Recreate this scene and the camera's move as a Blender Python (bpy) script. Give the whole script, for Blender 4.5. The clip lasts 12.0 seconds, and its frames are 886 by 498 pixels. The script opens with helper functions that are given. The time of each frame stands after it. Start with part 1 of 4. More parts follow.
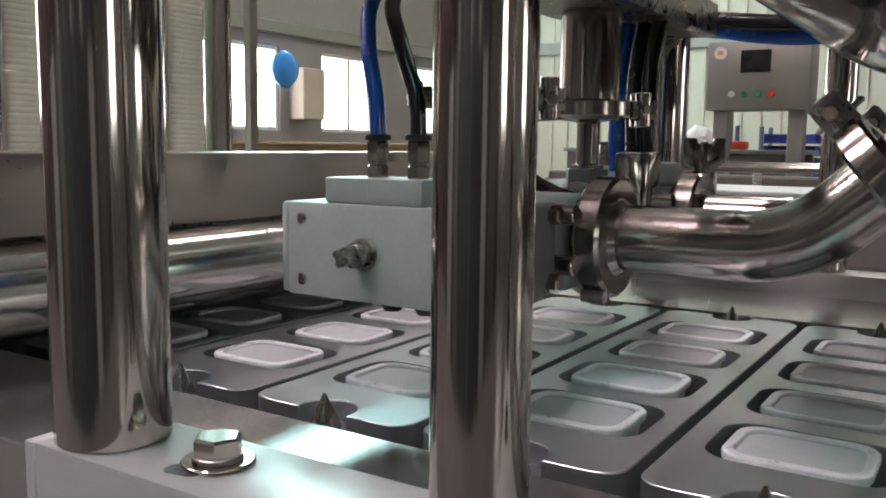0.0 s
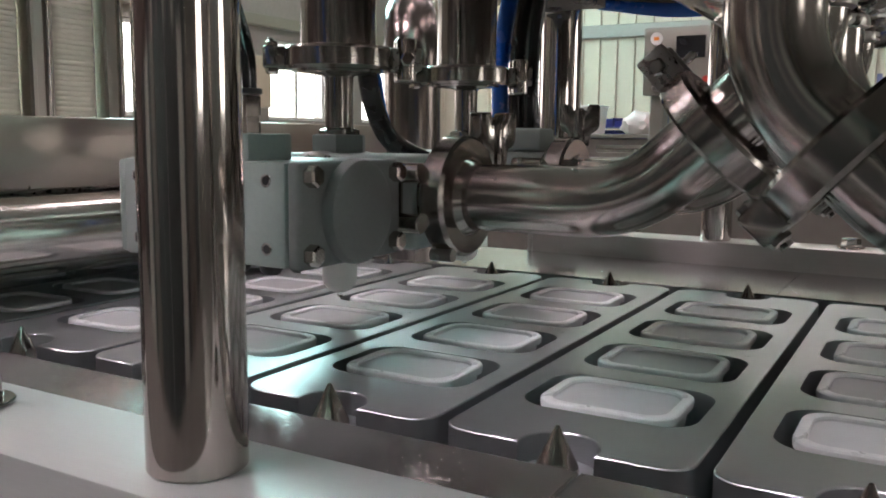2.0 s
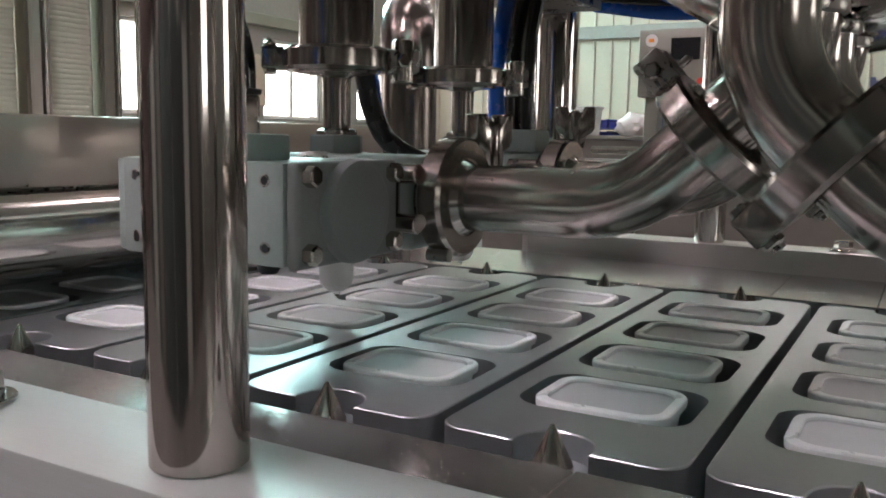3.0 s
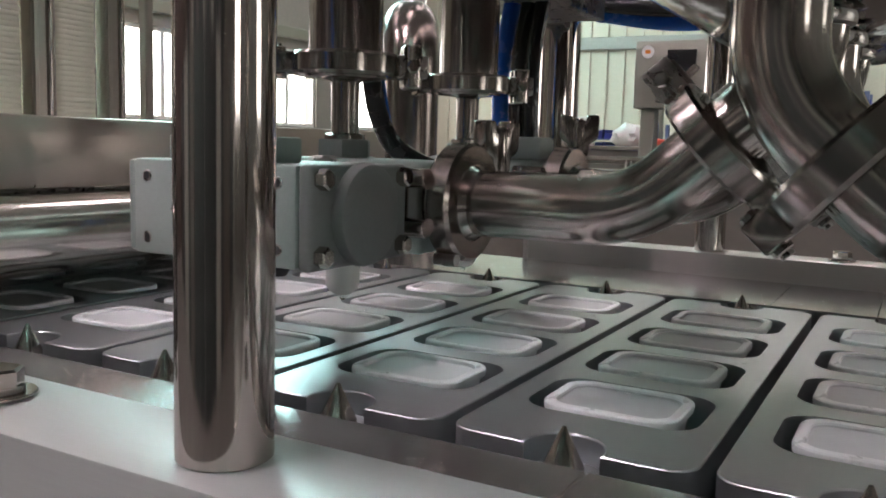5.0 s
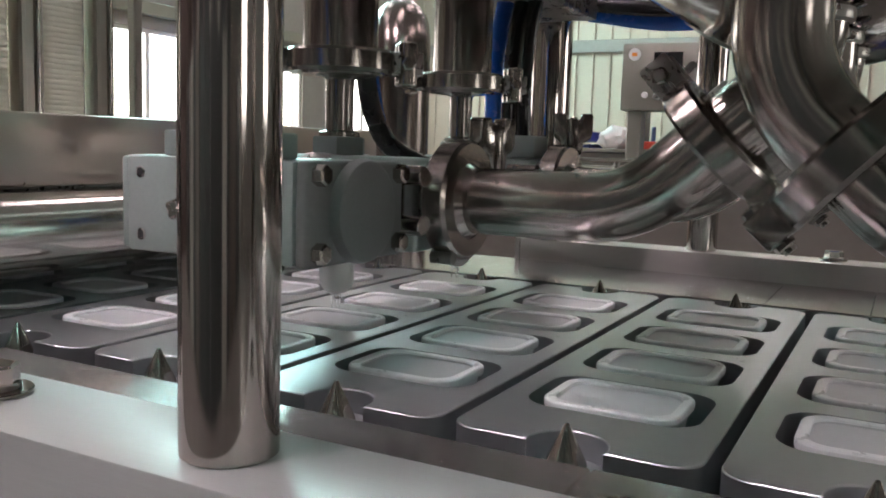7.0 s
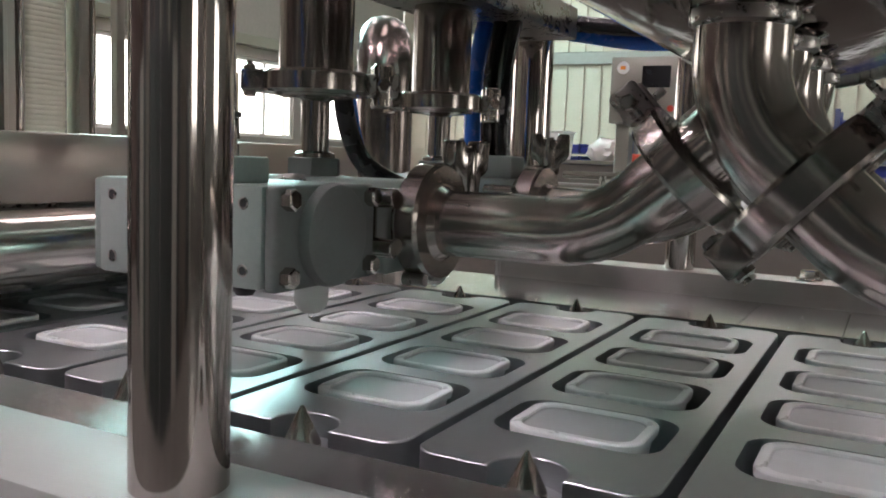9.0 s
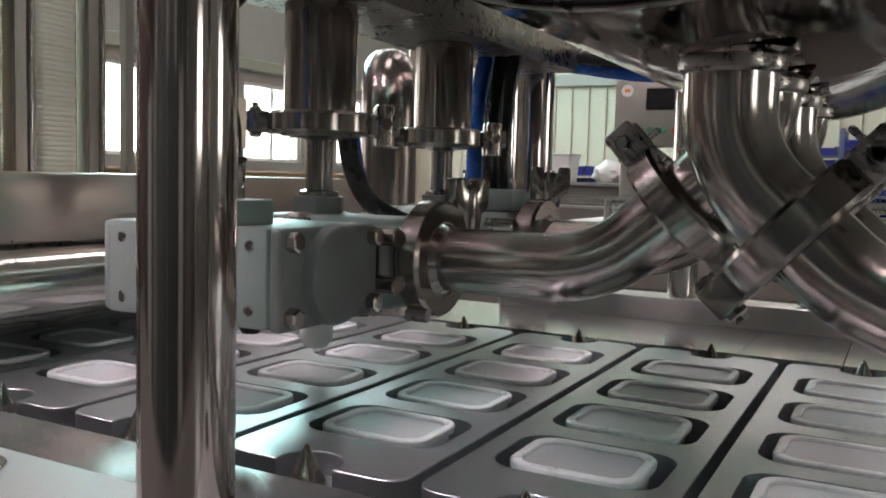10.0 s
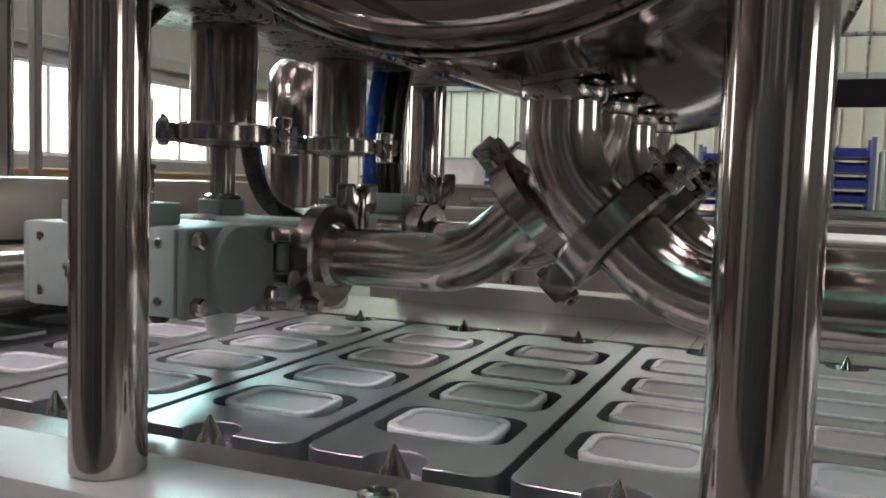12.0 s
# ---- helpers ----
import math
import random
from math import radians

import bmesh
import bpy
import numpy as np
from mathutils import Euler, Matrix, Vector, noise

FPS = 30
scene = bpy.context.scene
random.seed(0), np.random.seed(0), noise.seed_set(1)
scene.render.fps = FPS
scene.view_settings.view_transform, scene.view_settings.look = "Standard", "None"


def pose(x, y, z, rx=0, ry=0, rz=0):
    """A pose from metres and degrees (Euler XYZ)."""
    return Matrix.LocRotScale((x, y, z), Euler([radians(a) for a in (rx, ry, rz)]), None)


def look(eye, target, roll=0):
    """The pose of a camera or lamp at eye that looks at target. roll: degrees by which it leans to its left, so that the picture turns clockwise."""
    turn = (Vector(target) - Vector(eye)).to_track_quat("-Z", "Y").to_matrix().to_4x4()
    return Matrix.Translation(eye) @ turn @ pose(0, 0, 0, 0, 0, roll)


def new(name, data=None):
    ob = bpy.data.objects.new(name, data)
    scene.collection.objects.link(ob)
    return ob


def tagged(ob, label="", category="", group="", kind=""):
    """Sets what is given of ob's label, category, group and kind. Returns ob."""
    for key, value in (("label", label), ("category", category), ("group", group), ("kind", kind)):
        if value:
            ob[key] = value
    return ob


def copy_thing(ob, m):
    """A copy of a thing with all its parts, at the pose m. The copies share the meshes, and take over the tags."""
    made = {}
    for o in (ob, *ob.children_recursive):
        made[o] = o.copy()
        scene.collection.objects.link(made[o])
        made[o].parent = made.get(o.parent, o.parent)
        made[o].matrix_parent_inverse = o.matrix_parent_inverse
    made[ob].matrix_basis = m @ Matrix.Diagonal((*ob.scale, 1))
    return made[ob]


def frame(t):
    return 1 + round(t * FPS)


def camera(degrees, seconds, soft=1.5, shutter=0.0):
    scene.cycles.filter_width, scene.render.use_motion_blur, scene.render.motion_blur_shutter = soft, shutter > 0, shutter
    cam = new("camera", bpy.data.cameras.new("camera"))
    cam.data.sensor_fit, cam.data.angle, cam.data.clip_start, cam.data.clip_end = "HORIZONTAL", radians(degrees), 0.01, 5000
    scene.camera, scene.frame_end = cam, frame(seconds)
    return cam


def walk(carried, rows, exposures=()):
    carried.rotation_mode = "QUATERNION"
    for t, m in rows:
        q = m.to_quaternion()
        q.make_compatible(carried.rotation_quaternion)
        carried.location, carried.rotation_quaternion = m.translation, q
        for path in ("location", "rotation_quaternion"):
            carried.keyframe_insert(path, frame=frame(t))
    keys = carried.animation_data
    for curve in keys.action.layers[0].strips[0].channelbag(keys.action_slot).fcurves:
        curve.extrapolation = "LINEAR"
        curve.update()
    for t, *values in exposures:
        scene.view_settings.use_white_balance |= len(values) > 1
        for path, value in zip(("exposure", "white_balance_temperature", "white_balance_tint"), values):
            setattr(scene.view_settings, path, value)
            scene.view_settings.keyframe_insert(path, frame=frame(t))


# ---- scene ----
cam = camera(54.0, 12.0, soft=1.8)
PATH = [
    (0.0, (0.1750, 0.0760, 0.9950), (-0.8910, 1.7510, 0.7580), 0.70),
    (0.5, (0.2060, 0.0840, 0.9880), (-0.8190, 1.7840, 0.7470), 1.00),
    (1.0, (0.2370, 0.0960, 0.9730), (-0.7460, 1.8200, 0.7240), 0.90),
    (1.5, (0.2530, 0.1120, 0.9700), (-0.7320, 1.8340, 0.7130), 0.70),
    (2.0, (0.2540, 0.1220, 0.9700), (-0.7260, 1.8470, 0.7110), 0.60),
    (2.5, (0.2570, 0.1230, 0.9680), (-0.7100, 1.8540, 0.7070), 0.70),
    (3.0, (0.2550, 0.1160, 0.9710), (-0.7130, 1.8480, 0.7120), 1.00),
    (5.0, (0.2470, 0.1050, 0.9680), (-0.7080, 1.8460, 0.7290), 1.70),
    (5.5, (0.2460, 0.1000, 0.9690), (-0.7020, 1.8460, 0.7370), 1.80),
    (6.0, (0.2430, 0.0980, 0.9660), (-0.6930, 1.8490, 0.7280), 1.90),
    (6.5, (0.2400, 0.1010, 0.9640), (-0.6870, 1.8570, 0.7270), 1.90),
    (7.0, (0.2370, 0.1050, 0.9630), (-0.6900, 1.8620, 0.7310), 1.80),
    (9.0, (0.2530, 0.1090, 0.9750), (-0.6580, 1.8770, 0.7650), 2.20),
    (9.5, (0.2530, 0.1100, 0.9800), (-0.6610, 1.8770, 0.7790), 2.00),
    (10.0, (0.2640, 0.0990, 0.9900), (-0.6670, 1.8620, 0.8280), 1.60),
    (10.5, (0.2770, 0.0730, 0.9920), (-0.6690, 1.8300, 0.8650), 1.20),
    (11.0, (0.2880, 0.0350, 0.9900), (-0.6110, 1.8190, 0.8880), 0.90),
    (11.5, (0.2880, 0.0230, 0.9990), (-0.5130, 1.8500, 0.8680), 1.20),
    (12.0, (0.3330, 0.0160, 0.9950), (-0.4190, 1.8630, 0.8430), 1.90),
]
walk(cam, [(t, look(eye, target, roll)) for t, eye, target, roll in PATH])

# ---------------------------------------------------------------- light
world = bpy.data.worlds.new("world")
scene.world = world
world.use_nodes = True
wn = world.node_tree
sky = wn.nodes.new("ShaderNodeTexSky")
sky.sky_type = 'NISHITA'
sky.sun_disc = False
sky.sun_elevation, sky.sun_rotation = radians(40), radians(120)
wn.links.new(sky.outputs[0], wn.nodes["Background"].inputs[0])
wn.nodes["Background"].inputs[1].default_value = 0.1
scene.view_settings.exposure = -0.1


# ---------------------------------------------------------------- materials
def material(name, base, rough=0.5, metal=0.0, grain=0.15, grain_scale=60.0, stretch=(1, 1, 1), bump=0.0,
             stain=0.12, stain_scale=9.0, rough_var=0.1, transmission=0.0, coat=0.0, specular=0.5, per_object=0.0, ior=1.5):
    m = bpy.data.materials.new(name)
    m.use_nodes = True
    nt = m.node_tree
    n, l = nt.nodes, nt.links
    b = n["Principled BSDF"]
    b.inputs["Metallic"].default_value = metal
    b.inputs["Transmission Weight"].default_value = transmission
    b.inputs["Coat Weight"].default_value = coat
    b.inputs["Specular IOR Level"].default_value = specular
    b.inputs["IOR"].default_value = ior
    tc = n.new("ShaderNodeTexCoord")
    mp = n.new("ShaderNodeMapping")
    mp.inputs["Scale"].default_value = stretch
    l.new(tc.outputs["Object"], mp.inputs["Vector"])
    fine = n.new("ShaderNodeTexNoise")
    fine.inputs["Scale"].default_value, fine.inputs["Detail"].default_value = grain_scale, 4.0
    l.new(mp.outputs[0], fine.inputs["Vector"])
    wide = n.new("ShaderNodeTexNoise")
    wide.inputs["Scale"].default_value, wide.inputs["Detail"].default_value = stain_scale, 5.0
    l.new(tc.outputs["Object"], wide.inputs["Vector"])

    def span(src, lo, hi):
        r = n.new("ShaderNodeMapRange")
        r.inputs["From Min"].default_value, r.inputs["From Max"].default_value = 0.25, 0.75
        r.inputs["To Min"].default_value, r.inputs["To Max"].default_value = lo, hi
        l.new(src, r.inputs["Value"])
        return r.outputs[0]

    mul = n.new("ShaderNodeMath")
    mul.operation = 'MULTIPLY'
    l.new(span(fine.outputs[0], 1 - grain, 1 + grain), mul.inputs[0])
    l.new(span(wide.outputs[0], 1 - stain, 1 + stain), mul.inputs[1])
    value = mul.outputs[0]
    if per_object:
        info = n.new("ShaderNodeObjectInfo")
        r = n.new("ShaderNodeMapRange")
        r.inputs["To Min"].default_value, r.inputs["To Max"].default_value = 1 - per_object, 1 + per_object
        l.new(info.outputs["Random"], r.inputs["Value"])
        k = n.new("ShaderNodeMath")
        k.operation = 'MULTIPLY'
        l.new(value, k.inputs[0])
        l.new(r.outputs[0], k.inputs[1])
        value = k.outputs[0]
    tint = n.new("ShaderNodeVectorMath")
    tint.operation = 'SCALE'
    tint.inputs[0].default_value = base
    l.new(value, tint.inputs["Scale"])
    l.new(tint.outputs[0], b.inputs["Base Color"])
    ro = n.new("ShaderNodeMath")
    ro.operation = 'ADD'
    l.new(span(fine.outputs[0], rough - rough_var * 0.5, rough + rough_var * 0.5), ro.inputs[0])
    l.new(span(wide.outputs[0], -rough_var * 0.5, rough_var * 0.5), ro.inputs[1])
    ro.use_clamp = True
    l.new(ro.outputs[0], b.inputs["Roughness"])
    if bump:
        bp = n.new("ShaderNodeBump")
        bp.inputs["Strength"].default_value, bp.inputs["Distance"].default_value = bump, 0.001
        l.new(fine.outputs[0], bp.inputs["Height"])
        l.new(bp.outputs[0], b.inputs["Normal"])
    return m


def glow(name, colour, strength):
    m = bpy.data.materials.new(name)
    m.use_nodes = True
    b = m.node_tree.nodes["Principled BSDF"]
    b.inputs["Base Color"].default_value = (0.02, 0.02, 0.02, 1)
    b.inputs["Emission Color"].default_value = (*colour, 1)
    b.inputs["Emission Strength"].default_value = strength
    return m


# upright grain puts brown bands of reflection into the chrome's colour
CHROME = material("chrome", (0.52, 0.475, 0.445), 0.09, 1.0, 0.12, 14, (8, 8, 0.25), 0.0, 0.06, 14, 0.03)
POLISHED = material("polished_steel", (0.52, 0.475, 0.435), 0.15, 1.0, 0.03, 45, (1, 1, 1), 0.0, 0.06, 12, 0.06)
BRUSHED = material("brushed_steel", (0.60, 0.565, 0.535), 0.24, 1.0, 0.05, 120, (0.3, 8, 8), 0.0, 0.1, 7, 0.08)
# darker than stainless is: the dark surroundings it mirrors are in its colour
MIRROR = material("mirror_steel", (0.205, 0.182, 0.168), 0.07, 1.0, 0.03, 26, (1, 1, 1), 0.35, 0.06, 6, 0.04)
TUBE_STEEL = material("tube_steel", (0.35, 0.32, 0.295), 0.18, 1.0, 0.04, 60, (6, 6, 0.4), 0.0, 0.08, 12, 0.05)
PIPE_STEEL = material("pipe_steel", (0.47, 0.425, 0.39), 0.165, 1.0, 0.03, 90, (1, 1, 1), 0.0, 0.06, 9, 0.03)
CAST = material("cast_steel", (0.38, 0.36, 0.335), 0.3, 1.0, 0.12, 160, (1, 1, 1), 0.15, 0.15, 30, 0.15)
ALU = material("anodised_plate", (0.45, 0.475, 0.49), 0.345, 0.88, 0.02, 90, (1, 1, 1), 0.0, 0.06, 11, 0.02, per_object=0.05)
BAR = material("milled_bar", (0.66, 0.69, 0.675), 0.36, 0.6, 0.03, 120, (0.3, 8, 8), 0.0, 0.05, 9, 0.06)
BRIGHT = material("bright_roller", (0.72, 0.68, 0.64), 0.17, 1.0, 0.03, 60, (6, 0.3, 6), 0.0, 0.06, 9, 0.04)
# frame bar metal with shade put in its colour, for the rear bar
REAR_SHADED = material("rear_bar_shaded", (0.50, 0.48, 0.46), 0.34, 0.8, 0.03, 120, (0.3, 8, 8), 0.0, 0.06, 9, 0.05)
# steel darkened in colour to hold down lamp reflections on the bend
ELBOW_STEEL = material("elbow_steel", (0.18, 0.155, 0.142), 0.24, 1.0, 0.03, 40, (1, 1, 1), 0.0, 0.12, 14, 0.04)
GUIDE = material("ground_strip", (0.54, 0.53, 0.52), 0.18, 0.9, 0.04, 120, (8, 0.3, 8), 0.0, 0.08, 9, 0.08)
PAINT = material("grey_green_paint", (0.325, 0.385, 0.36), 0.42, 0.0, 0.04, 300, (1, 1, 1), 0.06, 0.06, 18, 0.1)
# PAINT with shade put in its colour, on the sideways end plate and cap
PAINT_DARK = material("grey_green_cap", (0.20, 0.22, 0.212), 0.45, 0.0, 0.05, 300, (1, 1, 1), 0.08, 0.08, 20, 0.1)
WHITE_PLASTIC = material("white_plastic", (0.72, 0.74, 0.72), 0.4, 0.0, 0.03, 90, (1, 1, 1), 0.0, 0.05, 25, 0.08)
CUP = material("cup_plastic", (0.90, 0.93, 0.945), 0.30, 0.0, 0.03, 70, (1, 1, 1), 0.0, 0.04, 22, 0.08, per_object=0.08)
CONTENT = material("cup_inside", (0.63, 0.655, 0.67), 0.38, 0.0, 0.02, 60, (1, 1, 1), 0.0, 0.03, 14, 0.04, per_object=0.22, specular=0.3)
DARK = material("dark_recess", (0.035, 0.035, 0.036), 0.5, 0.0, 0.15, 60)
RUBBER = material("black_rubber", (0.022, 0.022, 0.024), 0.42, 0.0, 0.1, 90)
BLUE_TUBE = material("blue_tube", (0.012, 0.11, 0.52), 0.25, 0.0, 0.04, 60, coat=0.3)
BLACK_TUBE = material("black_tube", (0.015, 0.015, 0.017), 0.25, 0.0, 0.05, 60, coat=0.3)
WATER = material("water", (0.95, 0.97, 0.97), 0.03, 0.0, 0.0, 40, transmission=1.0, stain=0.0, rough_var=0.0, ior=1.33)
WALL = material("cream_wall_sheet", (0.50, 0.43, 0.345), 0.55, 0.0, 0.04, 30, (1, 1, 1), 0.0, 0.08, 1.2)
# dark tone for unseen wall surfaces, set for what the steel reflects
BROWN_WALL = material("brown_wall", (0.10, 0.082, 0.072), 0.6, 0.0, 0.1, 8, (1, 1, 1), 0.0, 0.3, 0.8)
GREY_WALL = material("grey_wall", (0.29, 0.27, 0.25), 0.7, 0.0, 0.06, 20, (1, 1, 1), 0.0, 0.1, 1.0)
CEILING = material("ceiling_sheet", (0.24, 0.23, 0.215), 0.6, 0.0, 0.05, 12, (1, 1, 1), 0.0, 0.1, 0.7)
FLOOR = material("epoxy_floor", (0.120, 0.115, 0.106), 0.35, 0.0, 0.10, 25, (1, 1, 1), 0.0, 0.32, 1.9)
WOOD = material("plywood", (0.42, 0.27, 0.15), 0.6, 0.0, 0.12, 18, (1, 9, 9), 0.0, 0.1, 3)
CABINET = material("cabinet_grey", (0.27, 0.262, 0.225), 0.4, 0.35, 0.04, 60, (1, 1, 8), 0.0, 0.06, 5)
GREY_BROWN = material("grey_brown_paint", (0.13, 0.115, 0.10), 0.5, 0.0, 0.08, 20, (1, 1, 1), 0.0, 0.15, 2)
SCREEN = material("black_screen", (0.012, 0.013, 0.015), 0.15, 0.0, 0.05, 20)
CRATE_BLUE = material("blue_crate", (0.016, 0.026, 0.20), 0.45, 0.0, 0.06, 30, per_object=0.2)
WHITE = material("white_paint", (0.72, 0.72, 0.70), 0.5, 0.0, 0.03, 30)
GREEN = material("green_plastic", (0.03, 0.22, 0.10), 0.4)
RED = material("red_plastic", (0.55, 0.05, 0.03), 0.4)
ORANGE = material("orange_mark", (0.75, 0.25, 0.03), 0.5)
BLUE_PAINT = material("blue_paint", (0.03, 0.22, 0.62), 0.4)
RAIL = material("rail_steel", (0.44, 0.395, 0.36), 0.3, 1.0, 0.02, 90, (1, 1, 1), 0.0, 0.04, 7, 0.04)
COVER = material("cover_sheet", (0.50, 0.425, 0.38), 0.29, 1.0, 0.015, 90, (1, 1, 1), 0.0, 0.10, 5, 0.03)
BLACK_STEEL = material("black_steel", (0.006, 0.006, 0.007), 0.7, 0.0, 0.1, 30, specular=0.2)
RACK_PAINT = material("blue_grey_rack", (0.10, 0.115, 0.22), 0.45, 0.0, 0.05, 30)
STACK = material("stacked_cups", (0.82, 0.81, 0.68), 0.4, 0.0, 0.03, 40, stain=0.05)
DAYLIGHT = glow("daylight", (1.0, 0.955, 0.91), 8.0)


# ---------------------------------------------------------------- mesh helpers
def smooth(bm, degrees=35):
    for f in bm.faces:
        f.smooth = True
    for e in bm.edges:
        if len(e.link_faces) == 2 and e.calc_face_angle(0) > radians(degrees):
            e.smooth = False


def part(name, bm, mat, parent=None, label="", m=None):
    bmesh.ops.recalc_face_normals(bm, faces=bm.faces)
    bm.normal_update()
    smooth(bm)
    data = bpy.data.meshes.new(name)
    bm.to_mesh(data)
    bm.free()
    data.materials.append(mat)
    ob = new(name, data)
    if m is not None:
        ob.matrix_basis = m
    if parent is not None:
        ob.parent = parent
    if label:
        ob["label"] = label
    return ob


def thing(name, label, category, m=None, group="", kind=""):
    ob = new(name)
    ob.empty_display_size = 0.02
    if m is not None:
        ob.matrix_basis = m
    return tagged(ob, label, category, group, kind)


def box(x0, x1, y0, y1, z0, z1, bevel=0.0, segments=2, bm=None):
    bm = bm or bmesh.new()
    r = bmesh.ops.create_cube(bm, size=1.0, matrix=Matrix.LocRotScale(((x0 + x1) / 2, (y0 + y1) / 2, (z0 + z1) / 2), None, (x1 - x0, y1 - y0, z1 - z0)))
    if bevel:
        edges = list({e for v in r["verts"] for e in v.link_edges})
        bmesh.ops.bevel(bm, geom=edges, offset=bevel, segments=segments, affect='EDGES', profile=0.5)
    return bm


def lathe(profile, n=32, m=None, bm=None):
    """Turn a profile of (radius, height) round the z axis; closed where the radius is 0."""
    bm = bm or bmesh.new()
    m = m or Matrix()
    rings = []
    for r, h in profile:
        if r < 1e-6:
            rings.append([bm.verts.new(m @ Vector((0, 0, h)))])
        else:
            rings.append([bm.verts.new(m @ Vector((r * math.cos(2 * math.pi * i / n), r * math.sin(2 * math.pi * i / n), h))) for i in range(n)])
    for a, b in zip(rings, rings[1:]):
        for i in range(n):
            j = (i + 1) % n
            if len(a) == 1 and len(b) == 1:
                continue
            if len(a) == 1:
                bm.faces.new((a[0], b[j], b[i]))
            elif len(b) == 1:
                bm.faces.new((a[i], a[j], b[0]))
            else:
                bm.faces.new((a[i], a[j], b[j], b[i]))
    return bm


def rod(r, z0, z1, n=32, chamfer=0.001, m=None, bm=None):
    c = chamfer
    return lathe([(0, z0), (r - c, z0), (r, z0 + c), (r, z1 - c), (r - c, z1), (0, z1)], n, m, bm)


def sweep(points, r, n=20, bm=None, cap=True):
    """A round tube along a line of points; r may be one number or one per point."""
    bm = bm or bmesh.new()
    pts = [Vector(p) for p in points]
    rs = r if isinstance(r, (list, tuple)) else [r] * len(pts)
    tangents = [(pts[min(i + 1, len(pts) - 1)] - pts[max(i - 1, 0)]).normalized() for i in range(len(pts))]
    side = tangents[0].orthogonal().normalized()
    rings = []
    for p, t, rad in zip(pts, tangents, rs):
        side = (side - t * side.dot(t)).normalized()
        up = t.cross(side)
        rings.append([bm.verts.new(p + rad * (math.cos(2 * math.pi * i / n) * side + math.sin(2 * math.pi * i / n) * up)) for i in range(n)])
    for a, b in zip(rings, rings[1:]):
        for i in range(n):
            bm.faces.new((a[i], a[(i + 1) % n], b[(i + 1) % n], b[i]))
    if cap:
        bm.faces.new(rings[0])
        bm.faces.new(list(reversed(rings[-1])))
    return bm


def spline(points, steps=8):
    """Catmull-Rom points through the given ones."""
    p = [Vector(q) for q in points]
    p = [2 * p[0] - p[1]] + p + [2 * p[-1] - p[-2]]
    out = []
    for a, b, c, d in zip(p, p[1:], p[2:], p[3:]):
        for k in range(steps):
            t = k / steps
            out.append(0.5 * ((2 * b) + (c - a) * t + (2 * a - 5 * b + 4 * c - d) * t * t + (3 * b - a - 3 * c + d) * t ** 3))
    return out + [p[-2]]


def rounded_rect(cx, cy, hx, hy, r, n=6):
    out = []
    for k, (sx, sy) in enumerate(((1, 1), (-1, 1), (-1, -1), (1, -1))):
        for i in range(n + 1):
            a = math.pi / 2 * (k + i / n)
            out.append((cx + sx * (hx - r) + r * math.cos(a), cy + sy * (hy - r) + r * math.sin(a)))
    return out


def loop_prism(loops, bm=None):
    """Stack loops of points, each a (list of (x, y), z), and join them with faces; no caps."""
    bm = bm or bmesh.new()
    rings = [[bm.verts.new((x, y, z)) for x, y in pts] for pts, z in loops]
    for a, b in zip(rings, rings[1:]):
        n = len(a)
        for i in range(n):
            bm.faces.new((a[i], a[(i + 1) % n], b[(i + 1) % n], b[i]))
    return bm, rings


def hexagon(af, z0, z1, m=None, bm=None):
    r = af / math.sqrt(3)
    c = 0.0012
    return lathe([(0, z0), (r, z0), (r, z1 - c), (r - 1.5 * c, z1), (0, z1)], 6, m, bm)


AX = pose(0, 0, 0, 0, 90, 0)      # turns z onto x
AY = pose(0, 0, 0, -90, 0, 0)     # turns z onto y

# ---------------------------------------------------------------- the hall
X0, X1, Y0, Y1, H = -7.0, 6.0, -6.0, 12.5, 5.5


def structure(name, bm, mat, label=""):
    return tagged(part(name, bm, mat, None, label), kind="structure")


structure("floor", box(X0 - 0.2, X1 + 0.2, Y0 - 0.2, Y1 + 0.2, -0.15, 0.0), FLOOR, "grey green epoxy factory floor")
structure("ceiling", box(X0 - 0.2, X1 + 0.2, Y0 - 0.2, Y1 + 0.2, H, H + 0.15), CEILING, "grey sheet ceiling of the hall")
SPANS = [(0.8, 2.3), (3.92, 5.22), (6.2, 7.75), (8.5, 9.65), (10.5, 11.8)]
SILL, HEAD = 1.14, 2.12
LOW, HIGH, SKY_Y = 3.3, 5.1, (4.9, 10.0)     # band of translucent sheets high in the walls


def window_wall(name, x, inward, spans, mat, label):
    """A long wall along y, pierced by windows, with frames and the daylight beyond."""
    bm = box(x, x - inward * 0.2, Y0, Y1, 0, SILL)
    box(x, x - inward * 0.2, Y0, Y1, HEAD, LOW, bm=bm)
    box(x, x - inward * 0.2, Y0, Y1, HIGH, H, bm=bm)
    for a, b in ((Y0, SKY_Y[0]), (SKY_Y[1], Y1)) if inward > 0 else ((Y0, Y1),):
        box(x, x - inward * 0.2, a, b, LOW, HIGH, bm=bm)
    edges = [Y0] + [v for s in spans for v in s] + [Y1]
    for a, b in zip(edges[::2], edges[1::2]):
        box(x, x - inward * 0.2, a, b, SILL, HEAD, bm=bm)
    structure(name, bm, mat, label)


